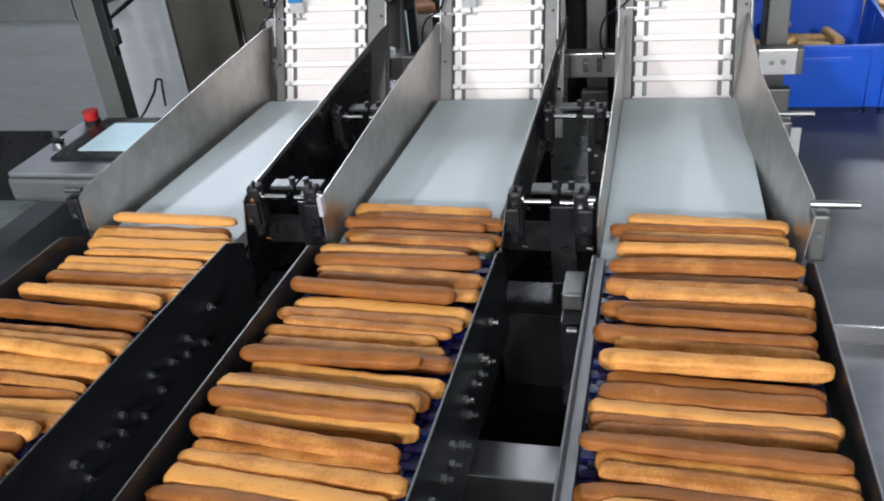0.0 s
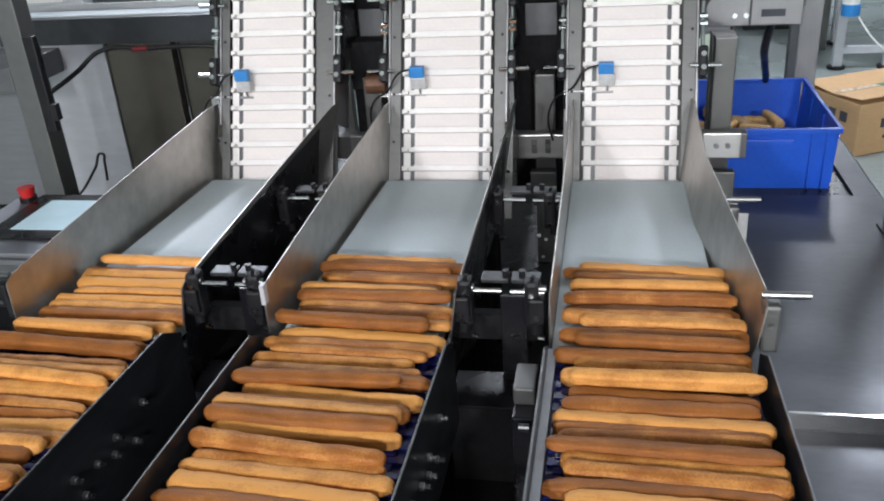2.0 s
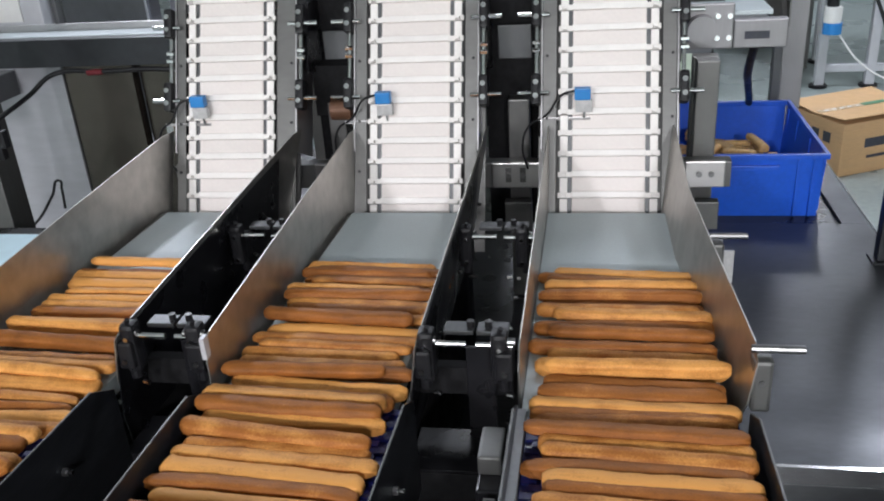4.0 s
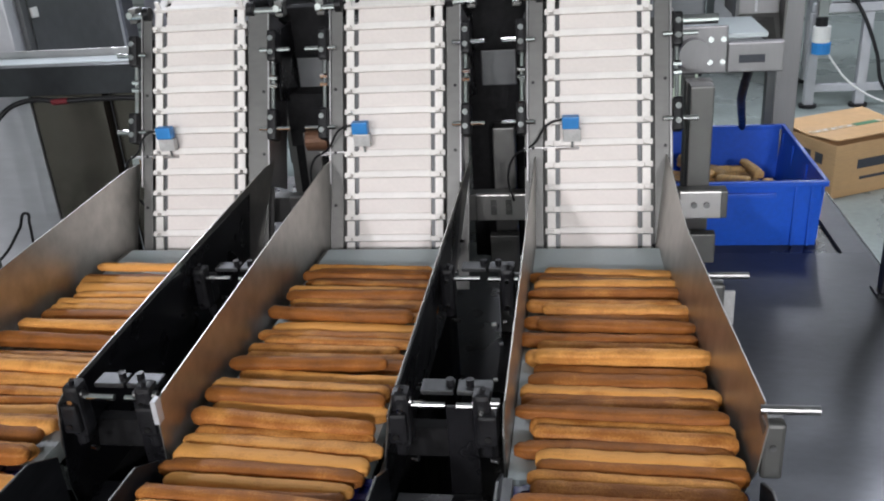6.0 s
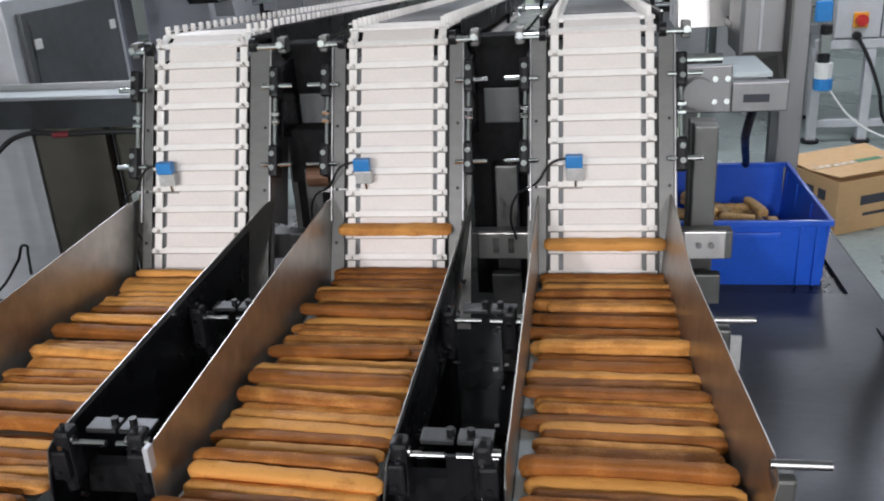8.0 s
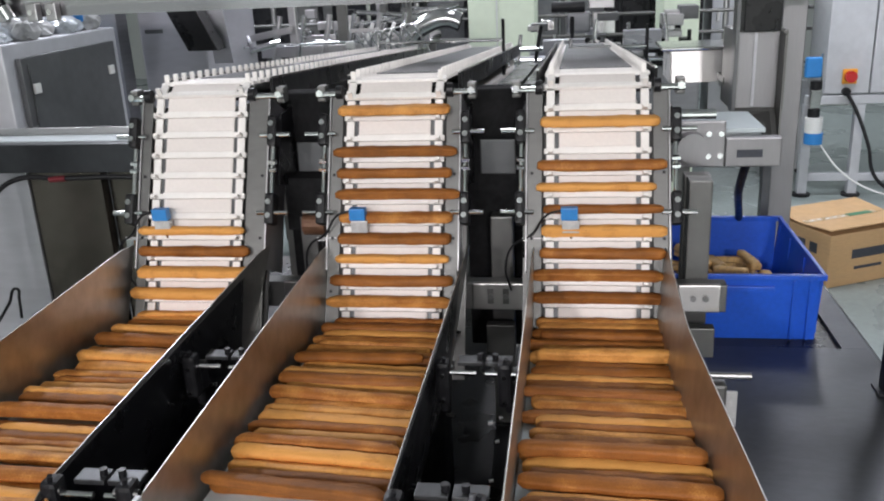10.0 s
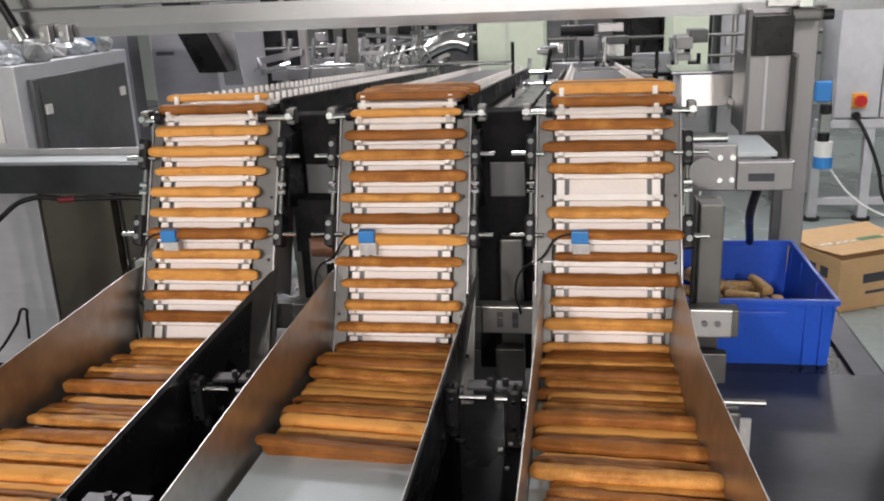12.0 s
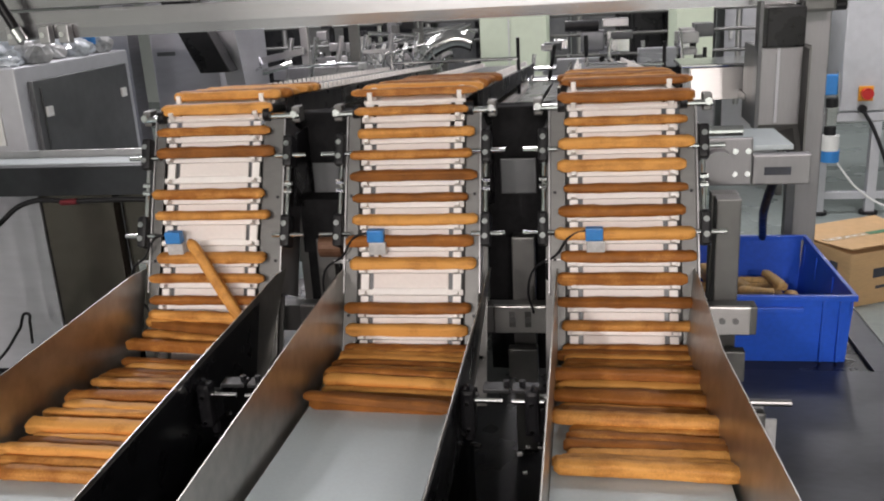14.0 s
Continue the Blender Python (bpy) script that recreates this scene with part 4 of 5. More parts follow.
def left_cabinet():
    t = thing("machine_cabinet", "grey machine cabinet with dark doors and white latches", "cabinet")
    part("body", boxed(-3.2, -1.925, 1.20, 1.96, 0.05, 1.335, 0.006), CAB_LIGHT, t)
    for y0, y1 in ((1.26, 1.90),):
        d = part("door", boxed(-1.924, -1.905, y0, y1, 0.5, 1.285, 0.003), CAB_DARK, t)
        part("door_frame", boxed(-1.9045, -1.900, y0 + 0.03, y0 + 0.035, 0.52, 1.26, 0), CHROME, d)
        for y in (y0 + 0.06, y1 - 0.06):
            part("latch", boxed(-1.904, -1.894, y - 0.018, y + 0.018, 1.158, 1.193, 0.003), WHITE_PAINT, d)
    part("plinth", boxed(-3.15, -1.95, 1.25, 1.92, 0.001, 0.049, 0), RUBBER, t)
    part("notice", boxed(-2.15, -2.0, 1.192, 1.199, 1.08, 1.28, 0), WHITE_PAINT, t)
    b = thing("bag_heap", "clear plastic bags and bottles heaped on a cabinet", "bags")
    rng = random.Random(2)
    for i in range(40):
        sx, sy, sz = rng.uniform(0.05, 0.12), rng.uniform(0.05, 0.10), rng.uniform(0.03, 0.08)
        at = pose(rng.uniform(-2.45, -1.98), rng.uniform(1.27, 1.88), 1.3362, 0, 0, rng.uniform(0, 90))
        bm = bmesh.new()
        bmesh.ops.create_icosphere(bm, subdivisions=3, radius=1.0)
        for v in bm.verts:
            d = v.co * (1 + 0.45 * noise.noise(v.co * 1.7 + Vector((i * 5, 0, 0))) + 0.16 * noise.noise(v.co * 5 + Vector((0, i * 3, 0))))
            v.co = Vector((d.x * sx * 0.65, d.y * sy * 0.65, max(0.0, d.z * sz * 0.7 + sz * 0.35)))
        bm.transform(at)
        part("bag", bm, (BAG, BAG, SENSOR_GREY, BAG, RUBBER, BAG)[i % 6], b)
    part("blue_cap", rodded((-1.99, 1.8, 1.37), (-1.99, 1.8, 1.43), 0.025), SENSOR_BLUE, b)


def grey_column():
    t = thing("hopper_machine", "grey steel machine with an open sloping chute", "machine")
    part("post", boxed(-2.13, -2.02, 2.16, 2.26, 0.001, 1.9, 0.004), CABINET, t)
    part("body", boxed(-2.015, -1.70, 2.35, 3.0, 0.2, 1.75, 0.006), PALE_PANEL, t)
    bm = boxed(-1.84, -1.70, 2.24, 2.34, 1.20, 1.62, 0.004)
    for v in bm.verts:
        v.co.x += 0.46 * (1.415 - v.co.z)
    part("chute", bm, BLACK, t, "black sloping chute")
    part("slot", boxed(-1.985, -1.90, 2.342, 2.349, 1.275, 1.292, 0), CAB_DARK, t)
    bm = boxed(-1.70, -1.61, 2.36, 2.365, 1.13, 1.42, 0.001)
    for v in bm.verts:
        v.co.x += 0.10 * (1.40 - v.co.z)
    part("side_sheet", bm, PALE_PANEL, t, "bright folded side sheet")
    part("foot_frame", boxed(-1.9, -1.73, 2.4, 2.9, 0.001, 0.199, 0), RUBBER, t)


def hopper():
    t = thing("steel_hopper", "open stainless hopper chute with steep folded sides", "hopper")
    y0, y1 = 0.85, 1.05
    # back sheet toned as lit, turned-in right wall as shaded; dark left lip, sloping floor
    body = part("back_sheet", boxed(0.372, 0.478, y0, y0 + 0.004, 1.14, 1.334, 0.001), POST_STEEL, t, "back sheet of the chute in a lit steel tone")
    # vertical highlight painted as a pale stripe along the seam
    part("seam_highlight", boxed(0.416, 0.424, y0 - 0.003, y0 - 0.0005, 1.145, 1.333, 0.001), PALE_PANEL, body)
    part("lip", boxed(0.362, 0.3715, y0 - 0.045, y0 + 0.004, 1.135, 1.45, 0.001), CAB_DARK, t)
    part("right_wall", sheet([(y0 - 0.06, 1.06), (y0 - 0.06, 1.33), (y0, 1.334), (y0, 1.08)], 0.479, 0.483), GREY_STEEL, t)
    bm = bmesh.new()
    top = [bm.verts.new(v) for v in ((0.372, y0, 1.139), (0.478, y0, 1.139), (0.482, y0 - 0.06, 1.062), (0.372, y0 - 0.06, 1.128))]
    low = [bm.verts.new(v.co + Vector((0, 0.002, -0.006))) for v in top]
    bm.faces.new(top), bm.faces.new(list(reversed(low)))
    for i in range(4):
        bm.faces.new((top[i], low[i], low[(i + 1) % 4], top[(i + 1) % 4]))
    bmesh.ops.recalc_face_normals(bm, faces=bm.faces)
    part("chute_floor", bm, GREY_STEEL, t, "sloping steel chute floor")
    part("top_box", boxed(0.384, 0.474, y0 - 0.03, y0 + 0.10, 1.336, 1.432, 0.003), BLACK, t, "black box above the chute")
    part("carrier", boxed(0.372, 0.50, y0 + 0.0045, y1, 1.13, 1.335, 0.003), GREY_STEEL, t)
    # metal tray: white colour imitates its glare, front tilted towards the lamps
    part("glare_tray", boxed(0.235, 0.425, 1.12, 1.30, 1.17, 1.262, 0.004), WHITE_PAINT, t, "metal tray beside the hopper, its lamp glare painted white")
    part("tray_front", boxed(-0.085, 0.085, -0.002, 0.0, -0.045, 0.045, 0.001, m=pose(0.325, 1.108, 1.217, -11, 0, 4)), STEEL_X, t, "polished tray front, tilted to mirror the lamps")
    part("tray_lip", boxed(0.21, 0.44, 1.11, 1.31, 1.263, 1.272, 0.003), CHROME, t)
    part("tray_bracket", boxed(0.37, 0.40, 1.0, 1.25, 1.18, 1.20, 0.002), GREY_STEEL, t)
    part("leg", boxed(0.482, 0.505, 0.95, 0.98, 0.001, 1.13), CAB_DARK, t)


def side_arm():
    t = thing("hose_bracket", "polished bracket arm with bolted plates and black hose", "bracket")
    part("disc", rodded((0.195, 0.27, 1.165), (0.195, 0.24, 1.165), 0.030, 24), POST_STEEL, t)
    p = part("plate", boxed(0.17, 0.262, 0.271, 0.279, 1.120, 1.215, 0.003), POST_STEEL, t)
    for dx in (0.228, 0.252):
        for z in (1.145, 1.19):
            part("bolt", rodded((dx, 0.271, z), (dx, 0.262, z), 0.006, 6), CHROME, p)
    q = part("arm_bar", boxed(0.263, 0.372, 0.272, 0.30, 1.120, 1.180, 0.003), POST_STEEL, t)
    part("print_bar", boxed(0.285, 0.335, 0.2705, 0.2715, 1.140, 1.156, 0), CARD_INK, q)
    part("top_plate", boxed(0.17, 0.345, 0.305, 0.50, 1.183, 1.193, 0.002), PALE_BELT, t)
    tube([(0.322, 0.315, 1.15), (0.338, 0.50, 1.02), (0.375, 0.70, 0.93), (0.419, 0.92, 0.80), (0.43, 1.08, 0.6)], 0.010, "hose", RUBBER, t)
    part("shaft", rodded((0.15, 0.24, 1.235), (0.235, 0.24, 1.235), 0.010), CHROME, t)
    part("column", boxed(0.172, 0.222, 0.166, 0.20, 0.60, 1.13, 0.003), GREY_STEEL, t)


def right_cabinet():
    t = thing("electric_cabinet", "light grey electric cabinet with red rotary switch on a stand", "cabinet")
    part("body", boxed(1.475, 1.735, 4.1, 4.5, 0.65, 1.75, 0.008), CAB_LIGHT, t)
    part("side_door", boxed(1.742, 2.3, 4.1, 4.5, 0.65, 1.75, 0.008), CAB_LIGHT, t)
    sw = part("switch_plate", boxed(1.572, 1.658, 4.088, 4.099, 0.71, 0.80, 0.006), YELLOW, t, "orange switch plate")
    part("switch_knob", rodded((1.615, 4.088, 0.757), (1.615, 4.05, 0.757), 0.034, 18), RED, sw, "red rotary knob")
    part("gland", rodded((1.60, 4.07, 0.665), (1.60, 4.099, 0.665), 0.025, 12), RUBBER, t)
    for x, y in ((1.535, 4.8), (1.70, 4.13), (1.40, 4.13), (2.25, 4.13)):
        part("leg", boxed(x - 0.028, x + 0.028, y - 0.028, y + 0.028, 0.02, 0.585, 0.003), CAB_LIGHT, t)
        part("foot", rodded((x, y, 0.001), (x, y, 0.0195), 0.055), RUBBER, t)
    part("rail", boxed(1.38, 2.28, 4.10, 4.16, 0.587, 0.640, 0.003), CAB_LIGHT, t)
    part("rail", boxed(1.43, 1.671, 4.11, 4.15, 0.10, 0.146, 0.003), CAB_LIGHT, t)
    part("rail", boxed(1.729, 2.22, 4.11, 4.15, 0.10, 0.146, 0.003), CAB_LIGHT, t)
    part("back_rail", boxed(1.38, 2.2, 4.78, 4.82, 0.586, 0.640, 0.003), CAB_LIGHT, t)
    part("white_drum", rodded((1.53, 4.6, 0.54), (1.80, 4.6, 0.54), 0.05, 20), WHITE_PAINT, t)
    for z in (0.52, 0.69):
        part("regulator", rodded((1.415, 4.05, z), (1.415, 4.05, z + 0.05), 0.035, 16), RUBBER, t)
    part("regulator_body", boxed(1.385, 1.445, 4.03, 4.09, 0.571, 0.689, 0.006), CHROME, t)
    part("filter_bowl", rodded((1.42, 4.05, 0.425), (1.42, 4.05, 0.519), 0.052, 18), WHITE_PAINT, t)
    part("filter_cap", rodded((1.425, 4.05, 0.355), (1.425, 4.05, 0.424), 0.054, 18), SENSOR_BLUE, t)
    part("blue_valve", boxed(1.345, 1.435, 4.03, 4.08, 0.76, 0.88, 0.008), SENSOR_BLUE, t)
    part("riser", rodded((1.452, 4.06, 0.64), (1.440, 4.06, 0.90), 0.007), CHROME, t)
    tube([(1.46, 4.04, 0.36), (1.50, 4.02, 0.30), (1.58, 4.00, 0.20), (1.72, 3.98, 0.10), (1.95, 3.95, 0.02)], 0.006, "air_line", WHITE_PAINT, t)
    tube([(1.60, 4.06, 0.66), (1.66, 4.04, 0.55), (1.74, 4.02, 0.35), (1.80, 4.02, 0.15), (1.95, 4.0, 0.02)], 0.011, "cable", RUBBER, t)


def far_line():
    """The machines at the far end of the hall."""
    t = thing("wrapping_machine", "stainless wrapping machine with rods, rails and small drives", "machine")
    rng = random.Random(4)
    part("bed", boxed(-0.45, 0.55, 2.75, 3.3, 0.55, 1.02, 0.01), CABINET, t)
    for i in range(34):
        x, y, z = rng.uniform(-0.28, 0.44), rng.uniform(2.55, 2.75), rng.uniform(1.021, 1.26)
        part("drive_box", boxed(x, x + rng.uniform(0.03, 0.11), y, y + rng.uniform(0.05, 0.15), z, z + rng.uniform(0.02, 0.07), 0.005), (STEEL, CHROME, PALE_PANEL, RUBBER, STEEL, CAB_DARK)[i % 6], t)
    part("front_box", boxed(-0.177, 0.029, 2.50, 2.56, 1.105, 1.175, 0.006), PALE_PANEL, t)
    part("front_box", boxed(0.179, 0.345, 2.52, 2.58, 1.12, 1.205, 0.006), PALE_PANEL, t)
    part("roof_box", boxed(0.027, 0.14, 2.58, 2.68, 1.30, 1.335, 0.004), STEEL, t)
    part("dark_roll", rodded((-0.14, 2.6, 1.31), (0.01, 2.6, 1.31), 0.025, 16), RUBBER, t)
    motor = part("motor_box", boxed(-0.072, 0.036, 2.58, 2.68, 1.195, 1.285, 0.010), CABINET, t, "grey motor box")
    part("motor_cap", boxed(0.045, 0.145, 2.57, 2.62, 1.19, 1.285, 0.004), CHROME, motor, "bright bent guard plate")
    for i in range(14):
        x, z = 0.02 + rng.uniform(0, 0.10), 1.125 + rng.uniform(0, 0.06)
        part("knob", rodded((x, 2.42, z), (x, 2.45, z), rng.uniform(0.008, 0.014), 12), (RUBBER, WHITE_PAINT, CHROME)[i % 3], t)
    for i in range(10):
        x = -0.3 + i * 0.085
        part("spindle", rodded((x, 2.55, rng.uniform(1.0, 1.08)), (x + rng.uniform(-0.03, 0.03), 2.57, rng.uniform(1.15, 1.28)), 0.009), (CHROME, RUBBER)[i % 2], t)
    for z in (1.075, 1.13):
        part("rail", rodded((-0.35, 2.5 + z * 0.05, z), (0.62, 2.5 + z * 0.05, z), 0.010), CHROME, t)
    for x in (-0.4, 0.0, 0.5):
        part("leg", boxed(x - 0.03, x + 0.03, 2.8, 2.86, 0.001, 0.549), GREY_STEEL, t)
    for x, z in ((-0.02, 1.0), (0.05, 1.03), (0.08, 0.98), (0.02, 1.05)):
        part("knob", rodded((x, 2.47, z), (x, 2.50, z), 0.018, 12), RUBBER, t)

    g = thing("tall_cabinet", "pale green enamel cabinet with closed doors", "cabinet")
    part("body", boxed(-0.685, -0.275, 4.0, 4.5, 0.02, 1.62, 0.008), GREEN, g)
    part("door_gap", boxed(-0.51, -0.504, 3.992, 3.999, 0.05, 1.6, 0), CAB_LIGHT, g)
    part("plinth", boxed(-0.67, -0.29, 4.02, 4.48, 0.001, 0.0195, 0), RUBBER, g)
    g2 = thing("tall_cabinet", "pale green enamel cabinet behind the machines", "cabinet")
    part("body", boxed(0.48, 0.69, 3.9, 4.4, 0.02, 1.62, 0.008), GREEN, g2)
    part("plinth", boxed(0.50, 0.67, 3.92, 4.38, 0.001, 0.0195, 0), RUBBER, g2)

    e = thing("switch_cabinet", "grey steel switch cabinet with a white handle", "cabinet")
    part("body", boxed(0.965, 1.60, 5.3, 5.7, 0.05, 1.7, 0.006), CAB_LIGHT, e)
    part("handle", boxed(1.00, 1.022, 5.28, 5.299, 1.015, 1.10, 0.004), WHITE_PAINT, e)
    part("plinth", boxed(0.985, 1.58, 5.32, 5.68, 0.001, 0.049, 0), RUBBER, e)

    d = thing("air_duct", "shiny bent metal duct above a dark blower", "duct")
    tube([(-0.90, 3.0, 1.08), (-0.86, 3.0, 1.17), (-0.76, 3.0, 1.235), (-0.67, 3.0, 1.250), (-0.61, 3.0, 1.23)], 0.050, "elbow", CHROME, d)
    part("blower", rodded((-0.78, 3.02, 0.96), (-0.55, 3.02, 0.96), 0.13, 24), BLACK, d)
    part("stand", boxed(-0.76, -0.58, 2.95, 3.15, 0.001, 0.84, 0.004), CAB_DARK, d)

    f = thing("far_conveyor", "long stainless conveyor frame with struts and side rails", "conveyor")
    for y in (3.2, 3.9):
        part("side_rail", boxed(-1.75, -0.85, y, y + 0.03, 1.06, 1.12, 0.003), STEEL, f)
    for i in range(7):
        x = -1.7 + i * 0.14
        part("strut", rodded((x, 3.2, 0.95), (x + 0.07, 3.22, 1.28), 0.014), (STEEL, CHROME)[i % 2], f)
        part("roller", rodded((x, 3.24, 1.09), (x, 3.89, 1.09), 0.02), CHROME, f)
    for x in (-1.7, -0.9):
        for y in (3.2, 3.9):
            part("leg", boxed(x - 0.02, x + 0.02, y, y + 0.03, 0.001, 1.059), GREY_STEEL, f)
    bm = boxed(-1.72, -1.47, 2.9, 2.93, 0, 0.035, 0.003)
    for v in bm.verts:
        v.co.z += 1.17 + 0.17 * (v.co.x + 1.72)
    part("sloping_rail", bm, STEEL, f)
    part("chute_roll", rodded((-1.77, 2.9, 1.115), (-1.55, 2.95, 1.165), 0.016, 16), CHROME, f, "bright roll")
    part("brace", rodded((-1.76, 2.88, 1.31), (-1.797, 2.88, 1.09), 0.013), PALE_PANEL, f)
    part("brace", rodded((-1.755, 2.88, 1.30), (-1.69, 2.88, 1.17), 0.013), PALE_PANEL, f)
    part("long_rod", rodded((-1.55, 2.88, 1.155), (-1.10, 2.88, 1.165), 0.006), CHROME, f)
    part("hanger", boxed(-1.225, -1.175, 2.90, 2.94, 1.15, 1.48, 0.003), GREY_STEEL, f)
    part("hanger", boxed(-1.50, -1.46, 2.96, 3.0, 1.15, 1.48, 0.003), STEEL, f)
    part("joint", boxed(-1.18, -1.14, 2.86, 2.90, 1.13, 1.165, 0.006), WHITE_PAINT, f, "white plastic joint")
    part("rod_bracket", boxed(-1.156, -1.008, 2.88, 2.90, 1.205, 1.225, 0.002), STEEL, f)
    for k in range(4):
        part("slant_rod", rodded((-1.13 + k * 0.035, 2.87, 1.21), (-1.06 + k * 0.035, 2.87, 1.085), 0.005), CHROME, f)
    for i in range(22):
        x, z = rng.uniform(-1.70, -1.0), rng.uniform(1.08, 1.36)
        y = rng.uniform(3.3, 3.8)
        part("fitting", boxed(x, x + rng.uniform(0.02, 0.09), y, y + 0.05, z, z + rng.uniform(0.015, 0.05), 0.004), (CHROME, GREY_STEEL, BLACK, STEEL)[i % 4], f)
    for k in range(4):
        tube([(-1.02 + k * 0.05, 2.7, 1.12), (-0.98 + k * 0.05, 2.7, 1.22 + k * 0.01), (-0.9 + k * 0.05, 2.72, 1.16), (-0.86 + k * 0.05, 2.75, 1.05)], 0.006, "air_line", CHROME, f)
    h = thing("dark_machine", "dark row of machine housings with pipes along the wall", "machine")
    for i in range(12):
        x = -3.2 + i * 0.34
        part("housing", boxed(x, x + rng.uniform(0.30, 0.335), 5.0 + rng.random() * 0.4, 5.8, 0.001, rng.uniform(1.45, 1.9), 0.01), (CAB_DARK, BLACK, BLACK, GREY_STEEL)[rng.randrange(4)], h)
    for i in range(12):
        x = -2.6 + i * 0.36
        part("pipe", rodded((x, 4.9, 0.6), (x, 4.9, 1.75), 0.02), (CHROME, STEEL, RUBBER)[i % 3], h)
    for z in (0.98, 1.12, 1.26):
        part("pipe", rodded((-2.9, 4.85, z), (1.9, 4.85, z), 0.012), GREY_STEEL, h)
    u = thing("conveyor_drive", "cluttered stainless drive station with rods, plates and hoses", "machine")
    part("frame_plate", boxed(-1.62, -0.78, 3.45, 4.6, 0.70, 0.76, 0.004), CAB_DARK, u)
    for x, y in ((-1.58, 3.5), (-0.82, 3.5), (-1.58, 4.55), (-0.82, 4.55)):
        part("leg", boxed(x - 0.025, x + 0.025, y - 0.025, y + 0.025, 0.001, 0.699), GREY_STEEL, u)
    for i in range(16):
        x, y = rng.uniform(-1.58, -0.9), rng.uniform(3.5, 4.5)
        hgt = rng.uniform(0.15, 0.62)
        part("column", boxed(x, x + rng.uniform(0.02, 0.07), y, y + 0.05, 0.761, 0.761 + hgt, 0.004), (STEEL, GREY_STEEL, CHROME, BLACK)[i % 4], u)
    for i in range(8):
        x, z = rng.uniform(-1.5, -1.0), rng.uniform(0.95, 1.3)
        part("shaft", rodded((x, 3.6 + i * 0.1, z), (x + rng.uniform(0.15, 0.4), 3.62 + i * 0.1, z + rng.uniform(-0.05, 0.1)), 0.014), CHROME, u)
    for i in range(6):
        x = -1.35 + i * 0.06
        part("strut", rodded((x, 3.3, 1.0), (x + 0.10, 3.3, 1.22), 0.010), (WHITE_PAINT, STEEL)[i % 2], u)
    # guard rods over the upper runs
    r = thing("guard_rail", "thin polished guard rods over the upper conveyor runs", "rail")
    for xa, xb, y, z in ((-0.72, -0.28, 1.55, 1.27), (-0.05, 0.2, 1.5, 1.24)):
        part("rod", rodded((xa, y, z), (xb, y, z), 0.006), CHROME, r)
        part("upright", rodded((xb, y, 1.15), (xb, y, z + 0.07), 0.006), RUBBER, r)
        part("upright", rodded((xa, y, 1.15), (xa, y, z + 0.03), 0.006), CHROME, r)


def side_rack():
    t = thing("pipe_rack", "dark rack of valves and pipes beside a cabinet", "rack")
    part("back_plate", boxed(1.24, 1.45, 4.62, 4.68, 0.62, 1.7, 0.004), BLACK, t)
    rng = random.Random(9)
    for i in range(16):
        x, z = rng.uniform(1.30, 1.42), rng.uniform(0.9, 1.5)
        part("valve", boxed(x, x + rng.uniform(0.02, 0.06), 4.54, 4.619, z, z + rng.uniform(0.02, 0.07), 0.004), (CHROME, BLACK, STEEL, BLACK)[i % 4], t)
    for i in range(4):
        x = 1.29 + i * 0.04
        part("pipe", rodded((x, 4.59, 0.622), (x, 4.59, 1.6), 0.010), (CHROME, RUBBER)[i % 2], t)
    for x in (1.27, 1.42):
        part("leg", boxed(x - 0.02, x + 0.02, 4.63, 4.67, 0.001, 0.619), GREY_STEEL, t)


def lane_boxes():
    t = thing("guide_channel", "black guide channels between the upper conveyor runs", "channel")
    for x0, x1 in ((-0.235, -0.175), (-0.165, -0.105)):
        part("channel", sheet([(0.35, 1.26), (1.9, 1.15), (1.9, 1.10), (0.35, 1.20)], x0, x1), BLACK, t)
    part("channel", sheet([(0.35, 1.24), (1.9, 1.13), (1.9, 1.08), (0.35, 1.18)], -0.62, -0.51), BLACK, t)


gantry()
left_ledge()
left_machine()
panel_box()
left_cabinet()
grey_column()
hopper()
side_arm()
right_cabinet()
far_line()
side_rack()
lane_boxes()


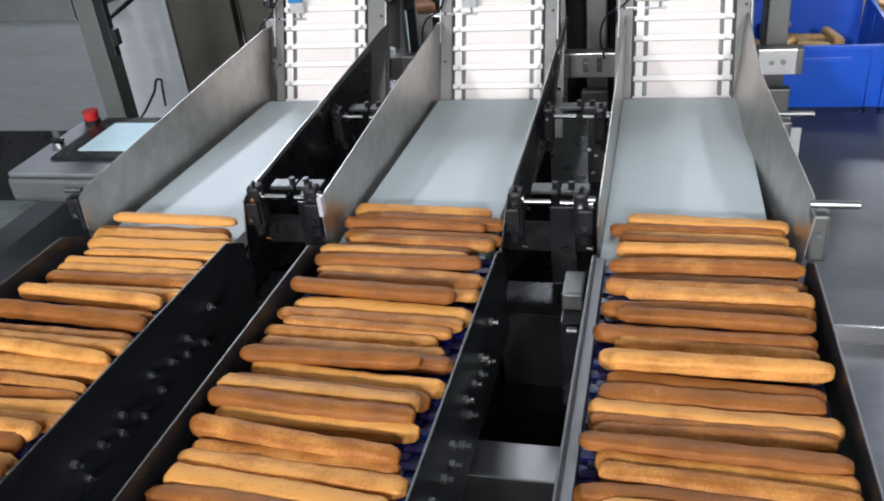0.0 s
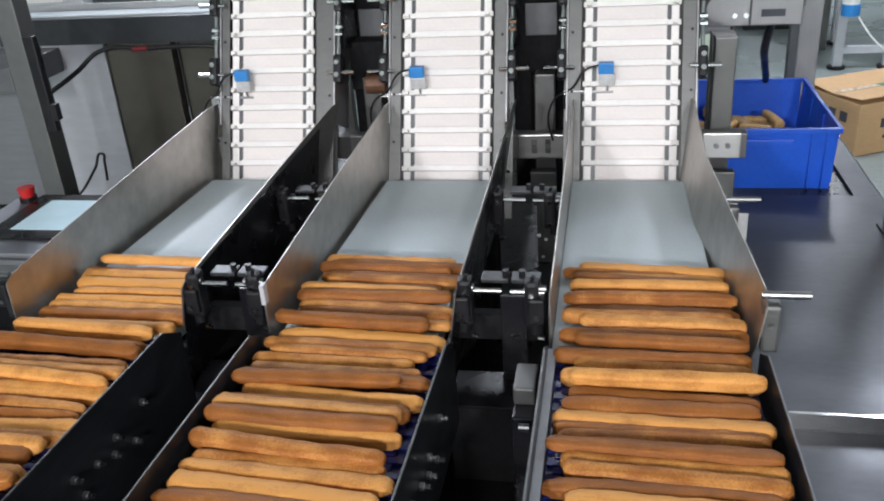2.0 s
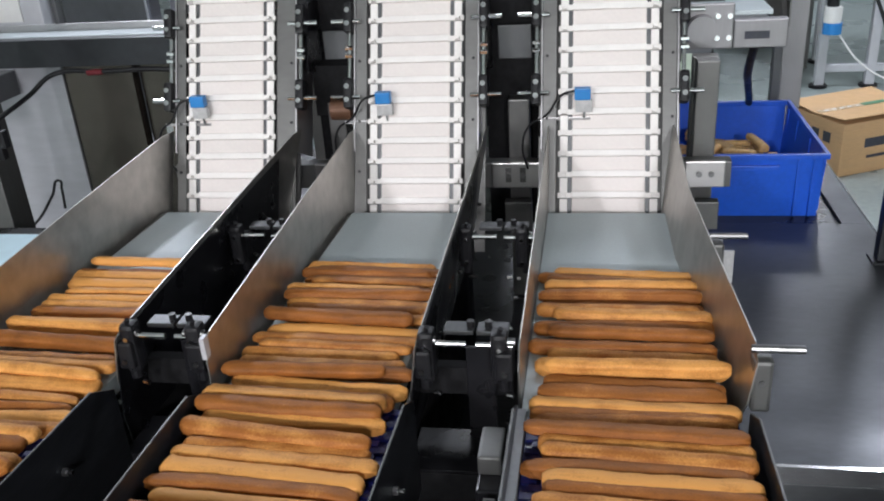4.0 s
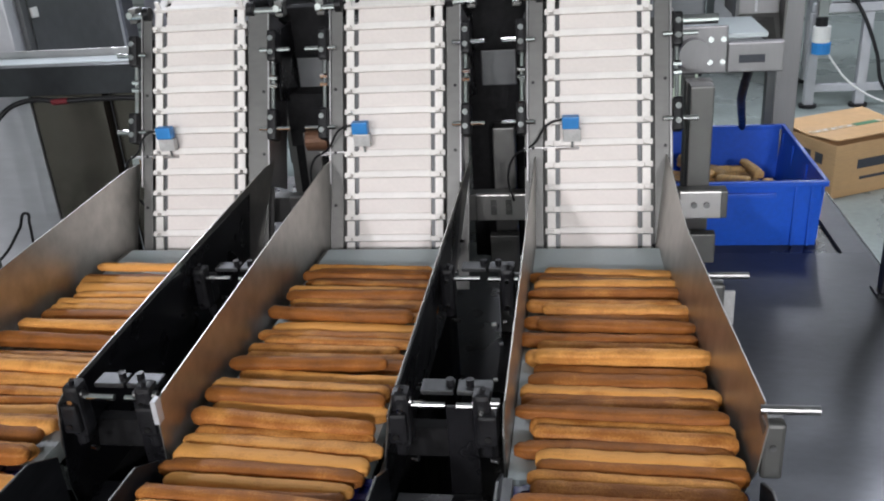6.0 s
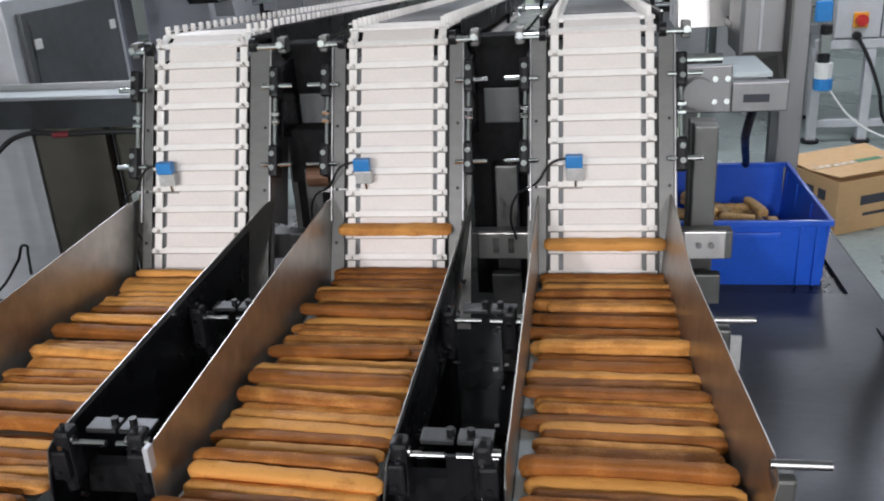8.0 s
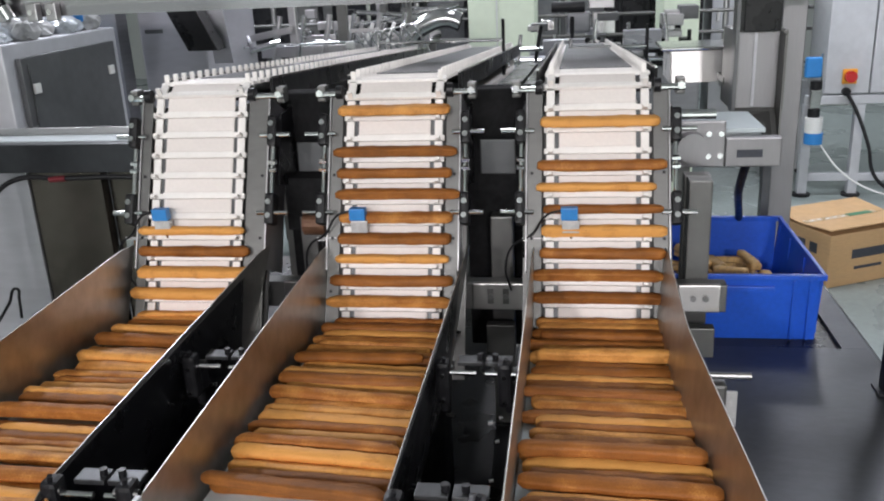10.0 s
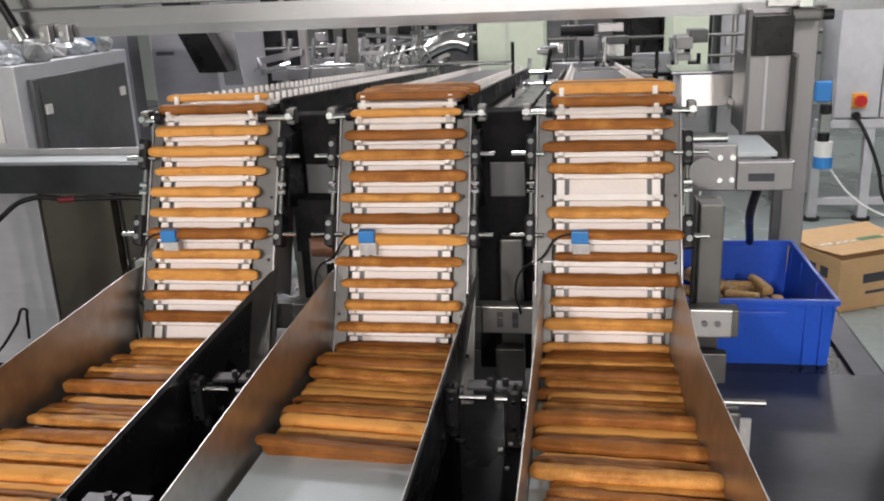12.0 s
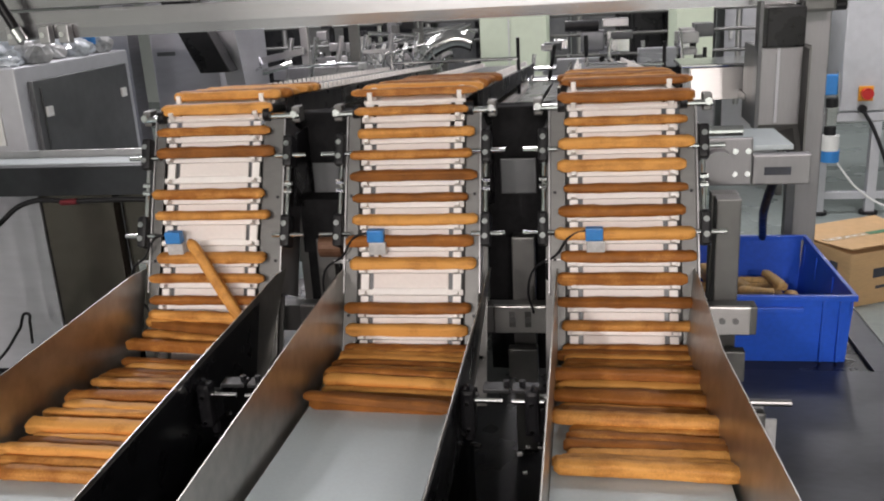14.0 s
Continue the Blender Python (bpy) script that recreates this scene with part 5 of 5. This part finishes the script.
# ---- what moves ----
def stick_pose(c, T, q, t):
    if t < T:
        y = -0.085 - BELT_V * (T - t)
        if q["wait"]:
            y = min(y + q["wait"], -0.085 - 0.35 * BELT_V * (T - t))
        # the first sticks close up and wait before the foot of the elevator
        y -= q["lag"] * min(1.0, (T - t) / 0.6) * min(1.0, max(0.0, (7.4 - (T - t)) / 3.4))
        near = min(1.0, max(0.0, (T - t) / 1.2))
        far = min(1.0, max(0.0, (-y - 0.35) / 0.5))
        x = c + q["drift"] * far + q["dx"] * near + (q["ex"] + q["lane"]) * (1 - near)
        jam = min(1.0, max(0.0, 2.2 - (T - t)))
        return pose(x, y + q["dy"] * near + q["heap"][2] * jam, belt_z(y) + 0.0075 + q["lift"] * near + q["heap"][1] * jam, -2.3 + q["roll"] * near, 0, q["yaw"] * near + q["heap"][0] * jam)
    s = S_FOOT + CHAIN_V * (t - T)
    y, z, th = way_at(s, 0.0145)
    e = min(1.0, (t - T) / 0.22)
    e = e * e * (3 - 2 * e)
    y0, z0 = -0.085 + BELT_V * (t - T), belt_z(-0.085) + 0.0075 + 0.5 * CHAIN_V * (t - T)
    return pose(c + q["ex"] + q["lane"], y0 + (y - y0) * e, z0 + (z - z0) * e, -2.3 + (10 if th > 20 else 0) * e, 0, 0)


def motions():
    end = 14.0
    beat = sorted({0.0, 0.06, end - 0.06, end, *(i * 0.25 for i in range(57))})
    for key, (t, slats) in ELEVATORS.items():
        c = LIFT_X[key]
        phase = S_FOOT - CHAIN_V * SLOTS[key] + 0.004
        for i, s in enumerate(slats):
            rows = []
            for k in beat:
                y, z, th = way_at(phase + i * PITCH + CHAIN_V * k, 0.0)
                rows.append((k, pose(c, y, z, th, 0, 0)))
            walk(s, rows)
    for ob, key, c, T, q in MOVERS:
        times = {0.0, 0.06, end - 0.06, end, *(i * 0.5 for i in range(29))}
        times |= {round(T + d, 2) for d in (-1.2, -0.9, -0.6, -0.3, -0.12, 0, 0.06, 0.12, 0.18, 0.25, 0.4, 0.7)}
        times |= {round(T + d * 0.125, 3) for d in range(8, 60)} | ({13.3, 13.4, 13.5, 13.6, 13.7, 13.85} if q["fall"] else set())
        rows = []
        for k in sorted(k for k in times if 0 <= k <= end):
            if rows and frame(k) == frame(rows[-1][0]):
                continue
            if q["fall"] and k > 13.3:
                # it slips off its slat, tips over and slides down
                w = float(np.interp(k, (13.3, 13.5, 13.7, 14.0), (0, 0.33, 0.92, 1)))
                u = float(np.interp(k, (13.3, 13.5, 13.7, 14.0), (0.097, 0.11, 0.15, 0.105)))
                p = on_incline(c + 0.005 + 0.035 * w, u, 0.0145 + 0.03 * w)
                rows.append((k, pose(p.x, p.y, p.z, 8 + 58 * w, 0, 0) @ pose(0, 0, 0, 0, 0, -54 * w)))
                continue
            rows.append((k, stick_pose(c, T, q, k)))
        walk(ob, rows)


motions()
